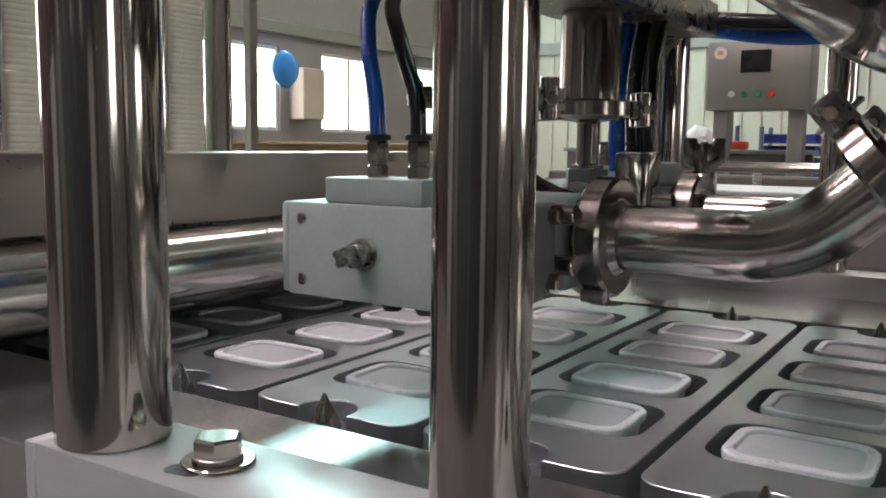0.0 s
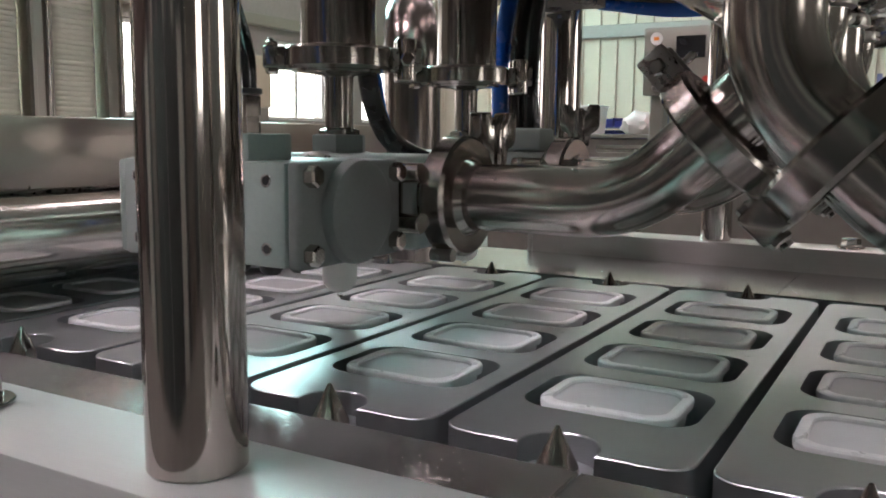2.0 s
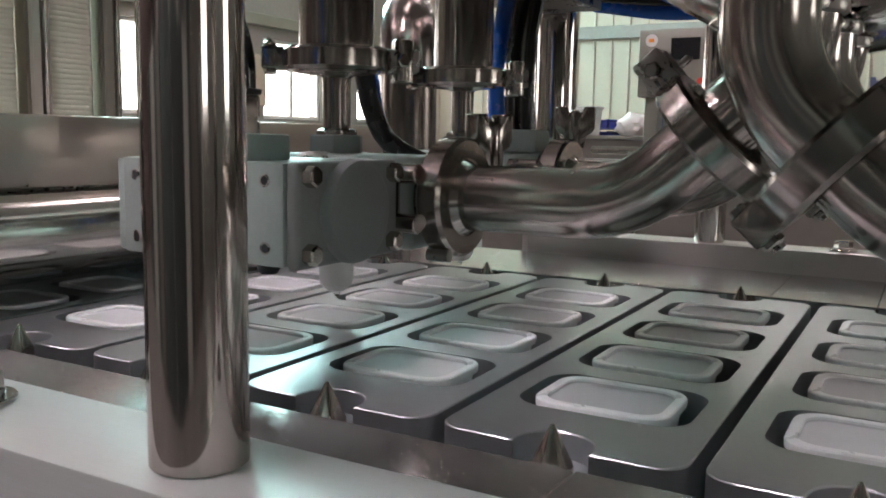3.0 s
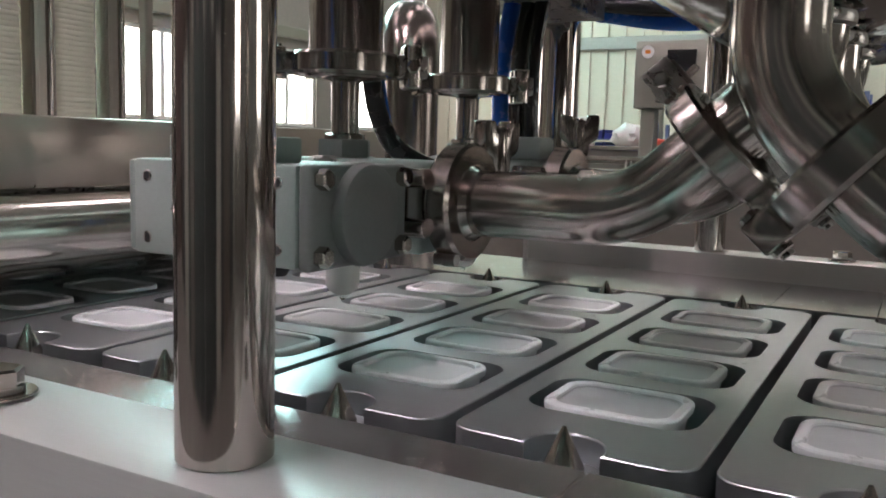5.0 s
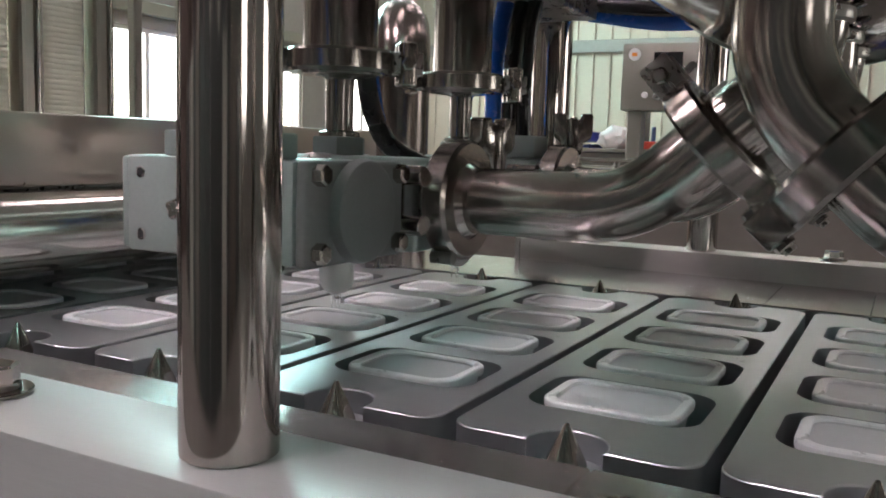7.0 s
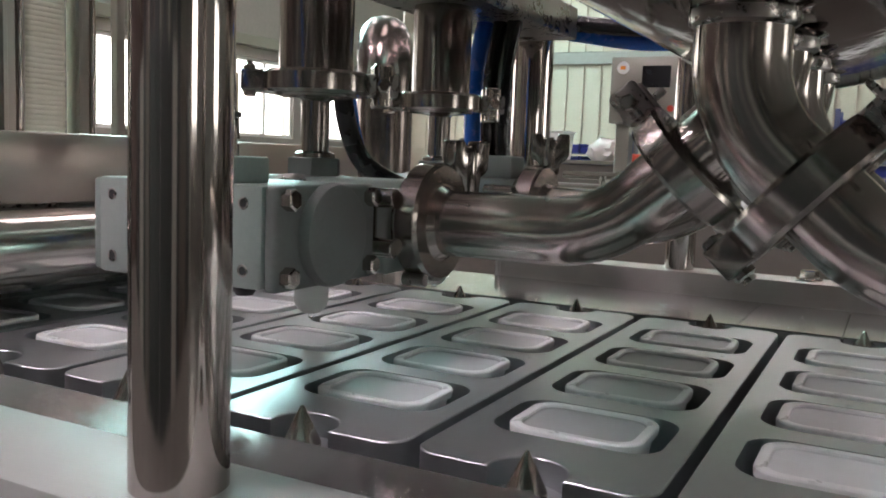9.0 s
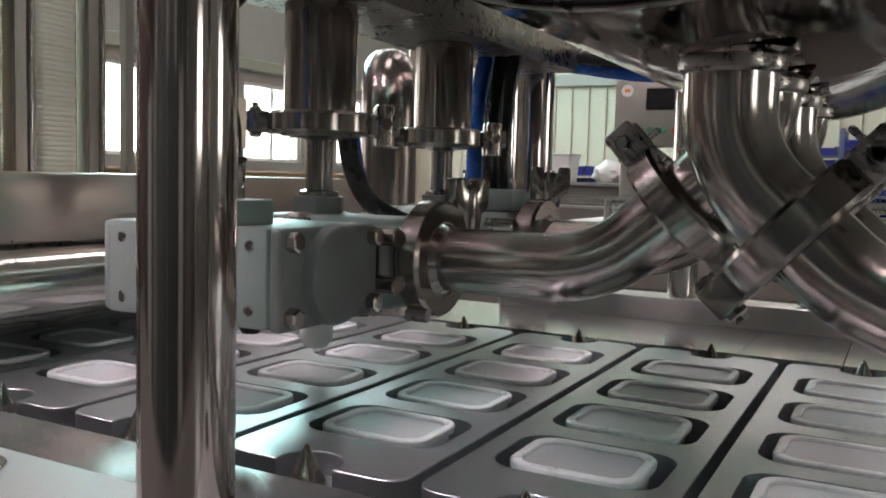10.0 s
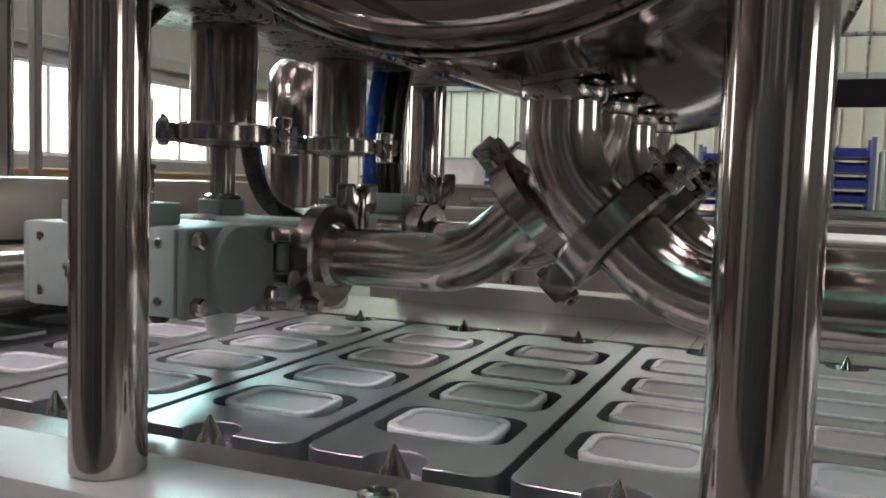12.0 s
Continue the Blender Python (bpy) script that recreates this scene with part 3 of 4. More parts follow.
def feed_pipe(row, side):
    """A pipe from the hopper's outlet: upright, bent, clamped, bent level; side 1 runs to -x, side -1 to +x."""
    p = thing("feed_pipe", "polished stainless product pipe with a bend below the hopper", "pipe", None, "feed pipes")
    turn, top_z, gap, lead, run = (48, 1.064, 0.035, 0.045, 0.110) if side > 0 else (47, 1.043, 0.020, 0.028, 0.6)
    heads = arc_path((OUT_X, 1.085), -90, [('s', 1.085 - top_z), ('a', 0.088, -side * turn), ('s', gap - 0.006)], row)
    part("upper_bend", sweep(heads, PIPE_R, 40), PIPE_STEEL, p)
    end = Vector(heads[-1])
    way = (end - Vector(heads[-2])).normalized()
    ring_at = end + way * 0.006
    low = end + way * 0.012
    tail = arc_path((low.x, low.z), math.degrees(math.atan2(way.z, way.x)), [('s', lead - 0.006), ('a', 0.105, -side * (90 - turn)), ('s', run)], row)
    part("lower_bend", sweep(tail, PIPE_R, 40), PIPE_STEEL, p)
    part("weld_collar", lathe([(PIPE_R, -0.006), (PIPE_R + 0.0035, -0.004), (PIPE_R + 0.0042, 0.0), (PIPE_R + 0.0035, 0.004), (PIPE_R, 0.006)], 40, pose(OUT_X, row, 1.064)), CAST, p, "rough weld bead")
    turned = way.to_track_quat('Z', 'Y').to_matrix().to_4x4()
    for q in (end + way * 0.001, end + way * 0.011):
        part("ferrule", lathe([(PIPE_R, -0.004), (PIPE_R + 0.011, -0.0035), (PIPE_R + 0.011, 0.0035), (PIPE_R, 0.004)], 40, Matrix.Translation(q) @ turned), POLISHED, p)
    if side > 0:
        part("end_ferrule", lathe([(PIPE_R, -0.014), (PIPE_R + 0.004, -0.008), (0.0385, -0.006), (0.0385, 0.003), (PIPE_R, 0.003)], 44, pose(tail[-1][0], row, PIPE_Z) @ AX @ pose(0, 0, 0, 180)), POLISHED, p)
    return Matrix.Translation(ring_at) @ turned, tail[-1]


for row, side in zip(ROWS_Y, (-1, 1, -1, 1)):
    m, top = feed_pipe(row, side)
    for wx, up in ((-0.088, 62), (-0.062, 38), (0.004, 66)) if row == ROWS_Y[1] else ():
        drop = thing("water_drop", "small clear water drop clinging to the pipe", "water drop", pose(wx, row - PIPE_R * math.cos(radians(up)), PIPE_Z + PIPE_R * math.sin(radians(up)), 90 - up), "water drops")
        part("bead", lathe([(0, -0.0003), (0.0021, -0.0003), (0.0019, 0.0008), (0.0011, 0.0014), (0, 0.0016)], 14), WATER, drop)
    clamp_ring("pipe_clamp", m, ear_turn=90 if side > 0 else 90, wing=True)


def valve_unit(y):
    # dosing cylinder hanging from the beam
    cyl = thing("dosing_cylinder", "polished upright dosing cylinder above the valve", "cylinder", pose(UX, y, 0), "dosing cylinders")
    part("barrel", rod(0.0345, 1.046, 1.150, 56, 0.001), TUBE_STEEL, cyl)
    part("reducer", lathe([(0.041, 1.030), (0.0375, 1.0262), (0.0160, 1.0242), (0.0136, 1.0222), (0.0132, 1.016), (0.0130, 0.976), (0.019, 0.974), (0.019, 0.965), (0, 0.965)], 40), TUBE_STEEL, cyl)
    part("ferrule", lathe([(0.036, 1.030), (0.049, 1.031), (0.049, 1.046), (0.036, 1.047)], 48), POLISHED, cyl)
    clamp_ring("pipe_clamp", pose(UX, y, 1.0385), 0.0515, 0.0105, ear_turn=38, wing=False, label="polished heavy clamp ring under the dosing cylinder")
    # valve body
    v = thing("dosing_valve", "grey three-way dosing valve with a white nozzle", "valve", pose(UX, y, 0), "dosing valves")
    part("body", lathe([(0, -0.042), (0.033, -0.042), (0.037, -0.038), (0.037, 0.036), (0.033, 0.040), (0, 0.040)], 40, pose(0, 0, PIPE_Z) @ AY), CAST, v)
    part("housing", box(-0.036, 0.107, -0.037, 0.037, 0.872, 0.953, 0.006, 3), PAINT, v, "grey cast valve housing")
    if y > 0.9:
        part("hinge_block", box(0.045, 0.104, -0.020, 0.022, 0.9535, 0.979, 0.004, 2), PAINT, v)
    part("top_nut", hexagon(0.046, 0.9535, 0.970), PAINT_DARK, v, "grey hexagon union nut")
    part("collar", rod(0.021, 0.940, 0.950, 32, 0.001), PAINT, v)
    part("outlet_stub", sweep([(0.03, 0, PIPE_Z), (0.118, 0, PIPE_Z)], [0.027, 0.027], 36), POLISHED, v)
    part("ferrule", lathe([(0.027, 0.108), (0.041, 0.110), (0.041, 0.121), (0.027, 0.121)], 44, pose(0, 0, PIPE_Z) @ AX), POLISHED, v)
    part("nozzle", lathe([(0, 0.884), (0.0185, 0.884), (0.0190, 0.882), (0.0190, 0.868), (0.0164, 0.866), (0.0164, 0.834), (0.0152, 0.829), (0.0105, 0.8235), (0.0075, 0.822), (0.0055, 0.822), (0.0050, 0.832), (0, 0.832)], 36), WHITE_PLASTIC, v, "white plastic filling nozzle")
    part("water_drop", lathe([(0, 0.8215), (0.0026, 0.8212), (0.0031, 0.8190), (0.0020, 0.8168), (0, 0.8160)], 16, pose(0.002, -0.002, 0)), WATER, v, "clear water drop at the nozzle tip")
    clamp_ring("pipe_clamp", pose(UX + 0.1285, y, PIPE_Z) @ AX, 0.052, 0.0115, ear_turn=150, wing=False, stand=(UX + (0.1350 if y < 0.9 else 0.1230), y + 0.050, 0.957 if y < 0.9 else 0.973), label="polished clamp joining valve and feed pipe")
    for s in (-1, 1):
        part("hinge_barrel", rod(0.0085, 0.086, 0.121, 22, 0.001, pose(0, -0.050, PIPE_Z + s * 0.021) @ AX), POLISHED, v)
    part("hinge_link", box(0.092, 0.1, -0.058, -0.044, PIPE_Z - 0.03, PIPE_Z + 0.03, 0.003, 2), POLISHED, v)
    # rotary actuator in front of the valve
    a = thing("rotary_actuator", "grey-green pneumatic rotary actuator with round end caps", "actuator", pose(UX, y, 0, 0, 0, 0 if y < 0.9 else 180), "rotary actuators")
    y0, y1 = -0.198, -0.068
    x0, x1 = -0.0685, 0.112
    za, zb = 0.8765, 0.9505
    part("body", box(x0 + 0.008, x1 - 0.0125, y0, y1, za, zb, 0.0025, 2), PAINT, a)
    part("end_plate", box(x0, x0 + 0.0075, y0 + 0.0015, y1 - 0.0015, za + 0.001, zb - 0.001, 0.003, 2), PAINT, a)
    part("end_plate", box(x1 - 0.012, x1, y0 + 0.001, y1 - 0.001, za - 0.0015, zb + 0.0005, 0.004, 3), PAINT_DARK, a)
    part("end_cap", lathe([(0.0395, 0.0), (0.0395, 0.004), (0.0378, 0.0085), (0.034, 0.0105), (0, 0.0112)], 48, pose(x1, (y0 + y1) / 2, (za + zb) / 2) @ AX), PAINT_DARK, a, "domed round grey end cap")
    for sy in (-1, 1):
        for sz in (-1, 1):
            part("cap_screw", hexagon(0.0135, 0, 0.009, pose(x1, (y0 + y1) / 2 + sy * 0.0535, (za + zb) / 2 + sz * 0.0275) @ AX), POLISHED, a)
            part("cap_screw", hexagon(0.010, 0, 0.006, pose(x0, (y0 + y1) / 2 + sy * 0.052, (za + zb) / 2 + sz * 0.027) @ AX @ pose(0, 0, 0, 180)), POLISHED, a)
    part("air_plate", box(-0.024, 0.066, y0 + 0.002, y0 + 0.050, zb, zb + 0.0195, 0.002, 2), PAINT, a, "grey-green air connection block")
    for hx in (-0.046, 0.083):
        for hz in (-0.024, 0.024):
            at = pose(hx, y0, (za + zb) / 2 + hz) @ AY @ pose(0, 0, 0, 180)
            hole = part("threaded_hole", lathe([(0.0033, 0.0002), (0.0030, 0.0005), (0, 0.0005)], 18, at), DARK, a)
            part("chamfer", lathe([(0.0046, -0.0004), (0.0046, 0.0004), (0.0040, 0.0008), (0.0033, 0.0007), (0.0032, -0.0004)], 22, at), CAST, hole)
    sh = pose(0.0155, y0, (za + zb) / 2) @ AY @ pose(0, 0, 0, 180)
    part("washer", rod(0.0125, 0, 0.0035, 30, 0.0006, sh), CAST, a)
    shaft = rod(0.0092, 0.0035, 0.016, 26, 0.0008, sh)
    b2 = box(-0.0064, 0.0064, -0.0064, 0.0064, 0.016, 0.029, 0.0016, 1)
    bmesh.ops.transform(b2, matrix=sh @ pose(0, 0, 0, 0, 0, 20), verts=b2.verts)
    tmp = bpy.data.meshes.new("s")
    b2.to_mesh(tmp)
    b2.free()
    shaft.from_mesh(tmp)
    bpy.data.meshes.remove(tmp)
    part("drive_shaft", shaft, CAST, a, "squared steel drive shaft end")
    part("coupling", sweep([(0.0155, y1, PIPE_Z), (0.004, -0.040, PIPE_Z)], 0.013, 20), CAST, a)
    for fx in (-0.012, 0.022):
        part("mounting_stud", lathe([(0, 0.0), (0.0062, 0.0), (0.0062, -0.006), (0.0095, -0.007), (0.0095, -0.016), (0.0070, -0.020), (0, -0.020)], 20, pose(fx, y0 + 0.075, za)), RUBBER, a, "black rubber stud")
    for fx, fy in ((0.012, y0 + 0.022), (0.049, y0 + 0.022)):
        fit_ob = part("air_fitting", lathe([(0, 0), (0.0088, 0), (0.0088, 0.009), (0.0072, 0.0095), (0.0072, 0.012), (0.0090, 0.0125), (0.0090, 0.026), (0.0082, 0.028), (0, 0.028)], 6, pose(fx, fy, zb + 0.0195)), POLISHED, a, "nickel push-in air fitting")
        part("release_ring", rod(0.0100, 0.0282, 0.0325, 22, 0.0008, pose(fx, fy, zb + 0.0195)), RUBBER, fit_ob, "black release ring")
    return a


for y in UNIT_Y:
    valve_unit(y)

# air tubes of the near actuator and hoses behind
def hose(points, r, mat, label, category="hose"):
    h = thing("air_hose", label, category, None, "air hoses")
    part("tube", sweep(spline(points), r, 14), mat, h)
    return h


hose([(UX + 0.012, 0.609, 1.0), (UX + 0.009, 0.610, 1.03), (UX - 0.004, 0.618, 1.07), (UX - 0.016, 0.64, 1.11), (UX - 0.02, 0.70, 1.16)], 0.0062, BLUE_TUBE, "glossy blue pneumatic tube in a fitting")
hose([(UX + 0.049, 0.609, 1.0), (UX + 0.046, 0.610, 1.03), (UX + 0.026, 0.618, 1.07), (UX + 0.004, 0.64, 1.11), (UX + 0.0, 0.70, 1.16)], 0.0062, BLACK_TUBE, "glossy black pneumatic tube in a fitting")
hose([(-0.266, 0.87, 1.05), (-0.258, 0.875, 1.0), (-0.240, 0.88, 0.965), (-0.205, 0.885, 0.945), (-0.165, 0.89, 0.935)], 0.0105, BLACK_TUBE, "black hose curving down behind the valve")
hose([(-0.268, 0.895, 1.04), (-0.255, 0.895, 0.985), (-0.225, 0.895, 0.95), (-0.19, 0.89, 0.93), (-0.165, 0.885, 0.90)], 0.0035, BLUE_TUBE, "thin blue tube looping behind the valve")
for dx, rr, mat in ((0.0, 0.011, BLUE_TUBE), (0.022, 0.009, BLACK_TUBE), (0.042, 0.010, BLACK_TUBE)):
    hose([(-0.235 + dx, 1.13, 0.965), (-0.238 + dx, 1.13, 1.03), (-0.24 + dx, 1.14, 1.09), (-0.235 + dx, 1.15, 1.15)], rr, mat, "bundle hose hanging behind the second cylinder")
hose([(-0.20, 1.38, 1.17), (-0.08, 1.40, 1.155), (0.06, 1.42, 1.165), (0.2, 1.42, 1.16)], 0.014, BLUE_TUBE, "thick blue hose under the hopper")
hose([(-0.20, 1.36, 1.18), (-0.08, 1.38, 1.170), (0.06, 1.40, 1.178), (0.2, 1.40, 1.17)], 0.012, BLACK_TUBE, "thick black hose under the hopper")

# beam that carries the cylinders
beam = thing("cylinder_beam", "grey steel beam carrying the dosing cylinders", "beam")
part("beam_plate", box(-0.30, -0.172, 0.50, 1.33, 1.150, 1.195, 0.003, 2), CAST, beam)

# ---------------------------------------------------------------- hopper
hopper = thing("hopper", "mirror polished stainless trough hopper with a rounded bottom", "hopper")


def trough(x, z, r, y0, y1, edge=0.035, n=40):
    """Half-round trough: rings along y, rounded at both ends, straight walls above."""
    bm = bmesh.new()
    rings = []
    stations = []
    for i in range(7):
        a = math.pi / 2 * i / 6
        stations.append((y0 + edge * (1 - math.cos(a)) , r - edge + edge * math.sin(a)))
    for i in range(6, -1, -1):
        a = math.pi / 2 * i / 6
        stations.append((y1 - edge * (1 - math.cos(a)), r - edge + edge * math.sin(a)))
    for y, rr in stations:
        ring = [bm.verts.new((x - rr, y, z + 0.35))]
        ring += [bm.verts.new((x - rr * math.cos(math.pi * i / n), y, z - rr * math.sin(math.pi * i / n))) for i in range(n + 1)]
        ring += [bm.verts.new((x + rr, y, z + 0.35))]
        rings.append(ring)
    for a, b in zip(rings, rings[1:]):
        for i in range(len(a) - 1):
            bm.faces.new((a[i], a[i + 1], b[i + 1], b[i]))
    bm.faces.new(rings[0])
    bm.faces.new(list(reversed(rings[-1])))
    return bm


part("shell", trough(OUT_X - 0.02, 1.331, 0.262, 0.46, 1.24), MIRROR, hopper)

for yy in (0.487, 1.213):
    seam = sweep([(OUT_X - 0.02 - 0.2625 * math.cos(math.pi * i / 36), yy, 1.331 - 0.2625 * math.sin(math.pi * i / 36)) for i in range(37)], 0.0016, 8)
    part("weld_seam", seam, CAST, hopper, "dull weld seam")
for row in ROWS_Y:
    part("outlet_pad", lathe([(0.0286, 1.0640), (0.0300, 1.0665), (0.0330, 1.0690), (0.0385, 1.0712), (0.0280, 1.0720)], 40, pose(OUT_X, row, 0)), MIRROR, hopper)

# ---------------------------------------------------------------- next station: film roller and cover
cover = thing("station_cover", "brushed stainless cover plate across the machine", "cover plate")
part("sheet", box(-0.545, -0.520, 0.36, 1.30, 0.912, 0.985, 0.003, 2), COVER, cover)
part("top_fold", box(-0.60, -0.5455, 0.36, 1.30, 0.981, 0.985, 0.0015, 2), COVER, cover)
roller = thing("film_roller", "polished steel roller across the machine", "roller", pose(-0.515, 0.0, 0.868))
part("drum", rod(0.040, 0.40, 1.28, 64, 0.002, AY), BRIGHT, roller)
for yy in (0.37, 1.285):
    part("journal", rod(0.015, yy, yy + 0.028, 24, 0.001, AY), CAST, roller)
for yy in (0.345, 1.285):
    side_plate = thing("bearing_plate", "steel bearing plate beside the roller", "bearing", None, "bearing plates")
    part("plate", box(-0.58, -0.47, yy, yy + 0.022, 0.798 if yy < 1 else 0.798, 0.93, 0.003, 2), CAST, side_plate)
tunnel = thing("station_housing", "dark steel housing over the trays", "housing")
part("roof", box(-1.9, -0.56, 0.40, 1.24, 0.905, 0.935, 0.002, 1), CAST, tunnel)
# unseen side and end walls, added to keep hall light off the trays
for sy in (0.405, 1.2):
    part("side_skirt", box(-1.9, -0.5725, sy, sy + 0.03, 0.806, 0.9045, 0.001, 1), CAST, tunnel)
part("end_skirt", box(-1.9, -1.88, 0.4355, 1.1995, 0.806, 0.9045, 0.001, 1), CAST, tunnel)
part("skirt", box(-0.572, -0.560, 0.40, 1.24, 0.835, 0.904, 0.001, 1), CAST, tunnel)

# stacks of cups in their magazine
nest = bmesh.new()
loop_prism([(rounded_rect(0, 0, 0.0476, 0.0376, 0.0155, 4), 0.0), (rounded_rect(0, 0, 0.0485, 0.0385, 0.016, 4), 0.002), (rounded_rect(0, 0, 0.0485, 0.0385, 0.016, 4), 0.0048), (rounded_rect(0, 0, 0.0476, 0.0376, 0.0155, 4), 0.0071)], nest)
nest_mesh = None
for sy in (0.61, 0.735, 0.86, 0.984):
    st = thing("cup_stack", "tall stack of nested cream plastic cups in the magazine", "cup stack", pose(-0.905, sy, 0.94), "cup stacks")
    for i in range(72):
        if nest_mesh is None:
            first = part("nested_cup", nest, STACK, st)
            nest_mesh = first.data
        else:
            ob = new("nested_cup", nest_mesh)
            ob.parent = st
            ob.matrix_basis = pose(random.uniform(-0.0006, 0.0006), random.uniform(-0.0006, 0.0006), i * 0.0074)
for sy in (0.545, 0.672, 0.797, 0.922, 1.047):
    g = thing("magazine_rail", "brown-grey steel guide rail of the cup magazine", "guide rail", pose(-0.860, sy, 0.936), "magazine rails")
    part("channel", box(-0.012, 0.012, -0.020, 0.004, 0, 0.75, 0.002, 1), RAIL, g)
    part("lip", box(0.0125, 0.0165, -0.0195, -0.0120, 0, 0.75, 0.001, 1), RAIL, g)
    part("edge_rod", rod(0.0052, 0, 0.75, 16, 0.001, pose(0.008, 0.0108, 0)), POLISHED, g)
    part("back_rail", box(-0.012, 0.006, 0.0165, 0.0225, 0, 0.75, 0.001, 1), RAIL, g)
for px, py in ((-0.86, 1.116),):
    g = thing("magazine_post", "square steel post of the magazine", "post", pose(px, py, 0.936))
    part("shaft", box(-0.0085, 0.0085, -0.0085, 0.0085, 0, 0.75, 0.002, 1), RAIL, g)

# big polished elbow pipe behind
elbow = thing("elbow_pipe", "large mirror polished elbow pipe behind the cylinders", "pipe")
pp = [(-0.582, 1.45, 0.78), (-0.582, 1.45, 0.9), (-0.582, 1.45, 1.05), (-0.582, 1.45, 1.12)]
pp = [(x - 0.012, y, z - 0.015) for x, y, z in pp]
pp += [(-0.594 - 0.075 * (1 - math.cos(a)) * 0.55, 1.45 + 0.075 * (1 - math.cos(a)) * 0.83, 1.105 + 0.075 * math.sin(a)) for a in [math.pi / 2 * i / 10 for i in range(1, 11)]]
pp += [(-0.594 - 0.075 * 0.55 - 0.12, 1.45 + 0.075 * 0.83 + 0.18, 1.18)]
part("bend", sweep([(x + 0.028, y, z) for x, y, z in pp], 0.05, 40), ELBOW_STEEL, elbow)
part("foot", box(-0.624, -0.484, 1.38, 1.52, 0.0, 0.765, 0.004, 1), BRUSHED, elbow)

# ---------------------------------------------------------------- distance
cab = thing("control_cabinet", "grey steel control cabinet with a black screen on legs", "control cabinet", pose(-0.965, 5.0, -0.085))
part("case", box(-0.27, 0.27, 0, 0.22, 1.29, 1.66, 0.006, 2), CABINET, cab)
part("screen", box(-0.09, 0.07, -0.006, -0.0005, 1.49, 1.61, 0.002, 1), SCREEN, cab, "black touch screen")
for bx, mat in ((-0.13, WHITE), (-0.06, GREEN), (0.01, GREEN), (0.08, RED)):
    part("push_button", rod(0.018, 0.0, 0.016, 16, 0.002, pose(bx, -0.0005, 1.375) @ AY @ pose(0, 0, 0, 180)), mat, cab)
part("badge", rod(0.035, 0, 0.004, 20, 0.001, pose(-0.2, -0.0005, 1.60) @ AY @ pose(0, 0, 0, 180)), WHITE, cab, "round white badge")
part("badge_mark", box(-0.215, -0.185, -0.0062, -0.0046, 1.59, 1.61, 0.0005, 1), ORANGE, cab)
for lx in (-0.2, 0.2):
    part("leg", box(lx - 0.04, lx + 0.04, 0.05, 0.15, 0.085, 1.289, 0.005, 1), CABINET, cab)

for sx, sy, n in ((-1.05, 7.6, 5), (-1.99, 6.9, 5), (0.32, 6.2, 7), (0.0, 7.4, 7)):
    rack = thing("crate_rack", "steel rack filled with blue parts crates", "rack", pose(sx, sy, 0), "crate racks")
    for level in range(n):
        part("shelf", box(-0.42, 0.42, -0.15, 0.15, 0.66 + level * 0.095, 0.67 + level * 0.095, 0.003, 1), RACK_PAINT, rack)
    for ux in (-0.42, 0.42):
        part("upright", box(ux - 0.015, ux + 0.015, 0.151, 0.18, 0.0, 0.70 + n * 0.095, 0.003, 1), RACK_PAINT, rack)
        part("upright", box(ux - 0.015, ux + 0.015, -0.18, -0.151, 0.0, 0.70 + n * 0.095, 0.003, 1), RACK_PAINT, rack)
    for level in range(n):
        for i in range(4):
            cr = thing("parts_crate", "dark blue open-fronted plastic parts crate on a rack", "crate", pose(sx - 0.31 + i * 0.205, sy - 0.01, 0.67 + level * 0.095), "parts crates")
            bm = box(-0.095, 0.095, -0.13, 0.13, 0.0, 0.012)
            for q in ((-0.095, -0.085, -0.13, 0.13, 0.012, 0.070), (0.085, 0.095, -0.13, 0.13, 0.012, 0.070), (-0.085, 0.085, 0.12, 0.13, 0.012, 0.070), (-0.085, 0.085, -0.13, -0.12, 0.012, 0.045)):
                box(*q, bm=bm)
            part("shell", bm, CRATE_BLUE, cr)

table = thing("packing_table", "grey steel packing table with a dark front", "table", pose(-1.55, 5.75, 0))
part("top", box(-0.75, 0.75, -0.3, 0.3, 0.965, 0.99, 0.004, 1), CABINET, table)
part("front", box(-0.73, 0.73, -0.28, -0.25, 0.35, 0.964, 0.004, 1), GREY_BROWN, table)
for lx in (-0.7, 0.7):
    for ly in (-0.22, 0.26):
        part("leg", box(lx - 0.025, lx + 0.025, ly - 0.025, ly + 0.025, 0, 0.964, 0.003, 1), CABINET, table)
tub = thing("white_tub", "white rectangular plastic tub on the packing table", "tub", pose(-1.83, 5.65, 0.99))
bm, rings = loop_prism([(rounded_rect(0, 0, 0.13, 0.09, 0.03), 0.0), (rounded_rect(0, 0, 0.145, 0.10, 0.03), 0.17), (rounded_rect(0, 0, 0.155, 0.11, 0.03), 0.175), (rounded_rect(0, 0, 0.155, 0.11, 0.03), 0.185), (rounded_rect(0, 0, 0.138, 0.095, 0.03), 0.183), (rounded_rect(0, 0, 0.125, 0.085, 0.03), 0.02)])
bm.faces.new(rings[0])
bm.faces.new(rings[-1])
part("shell", bm, WHITE, tub)
sack = thing("plastic_sack", "crumpled clear white plastic sack on the packing table", "sack", pose(-1.46, 5.7, 0.99))
bm = bmesh.new()
bmesh.ops.create_icosphere(bm, subdivisions=3, radius=1.0)
for v in bm.verts:
    k = 1 + 0.28 * noise.noise(v.co * 2.3)
    v.co = Vector((v.co.x * 0.12 * k, v.co.y * 0.10 * k, max(0.0, 0.06 + v.co.z * 0.085 * k)))
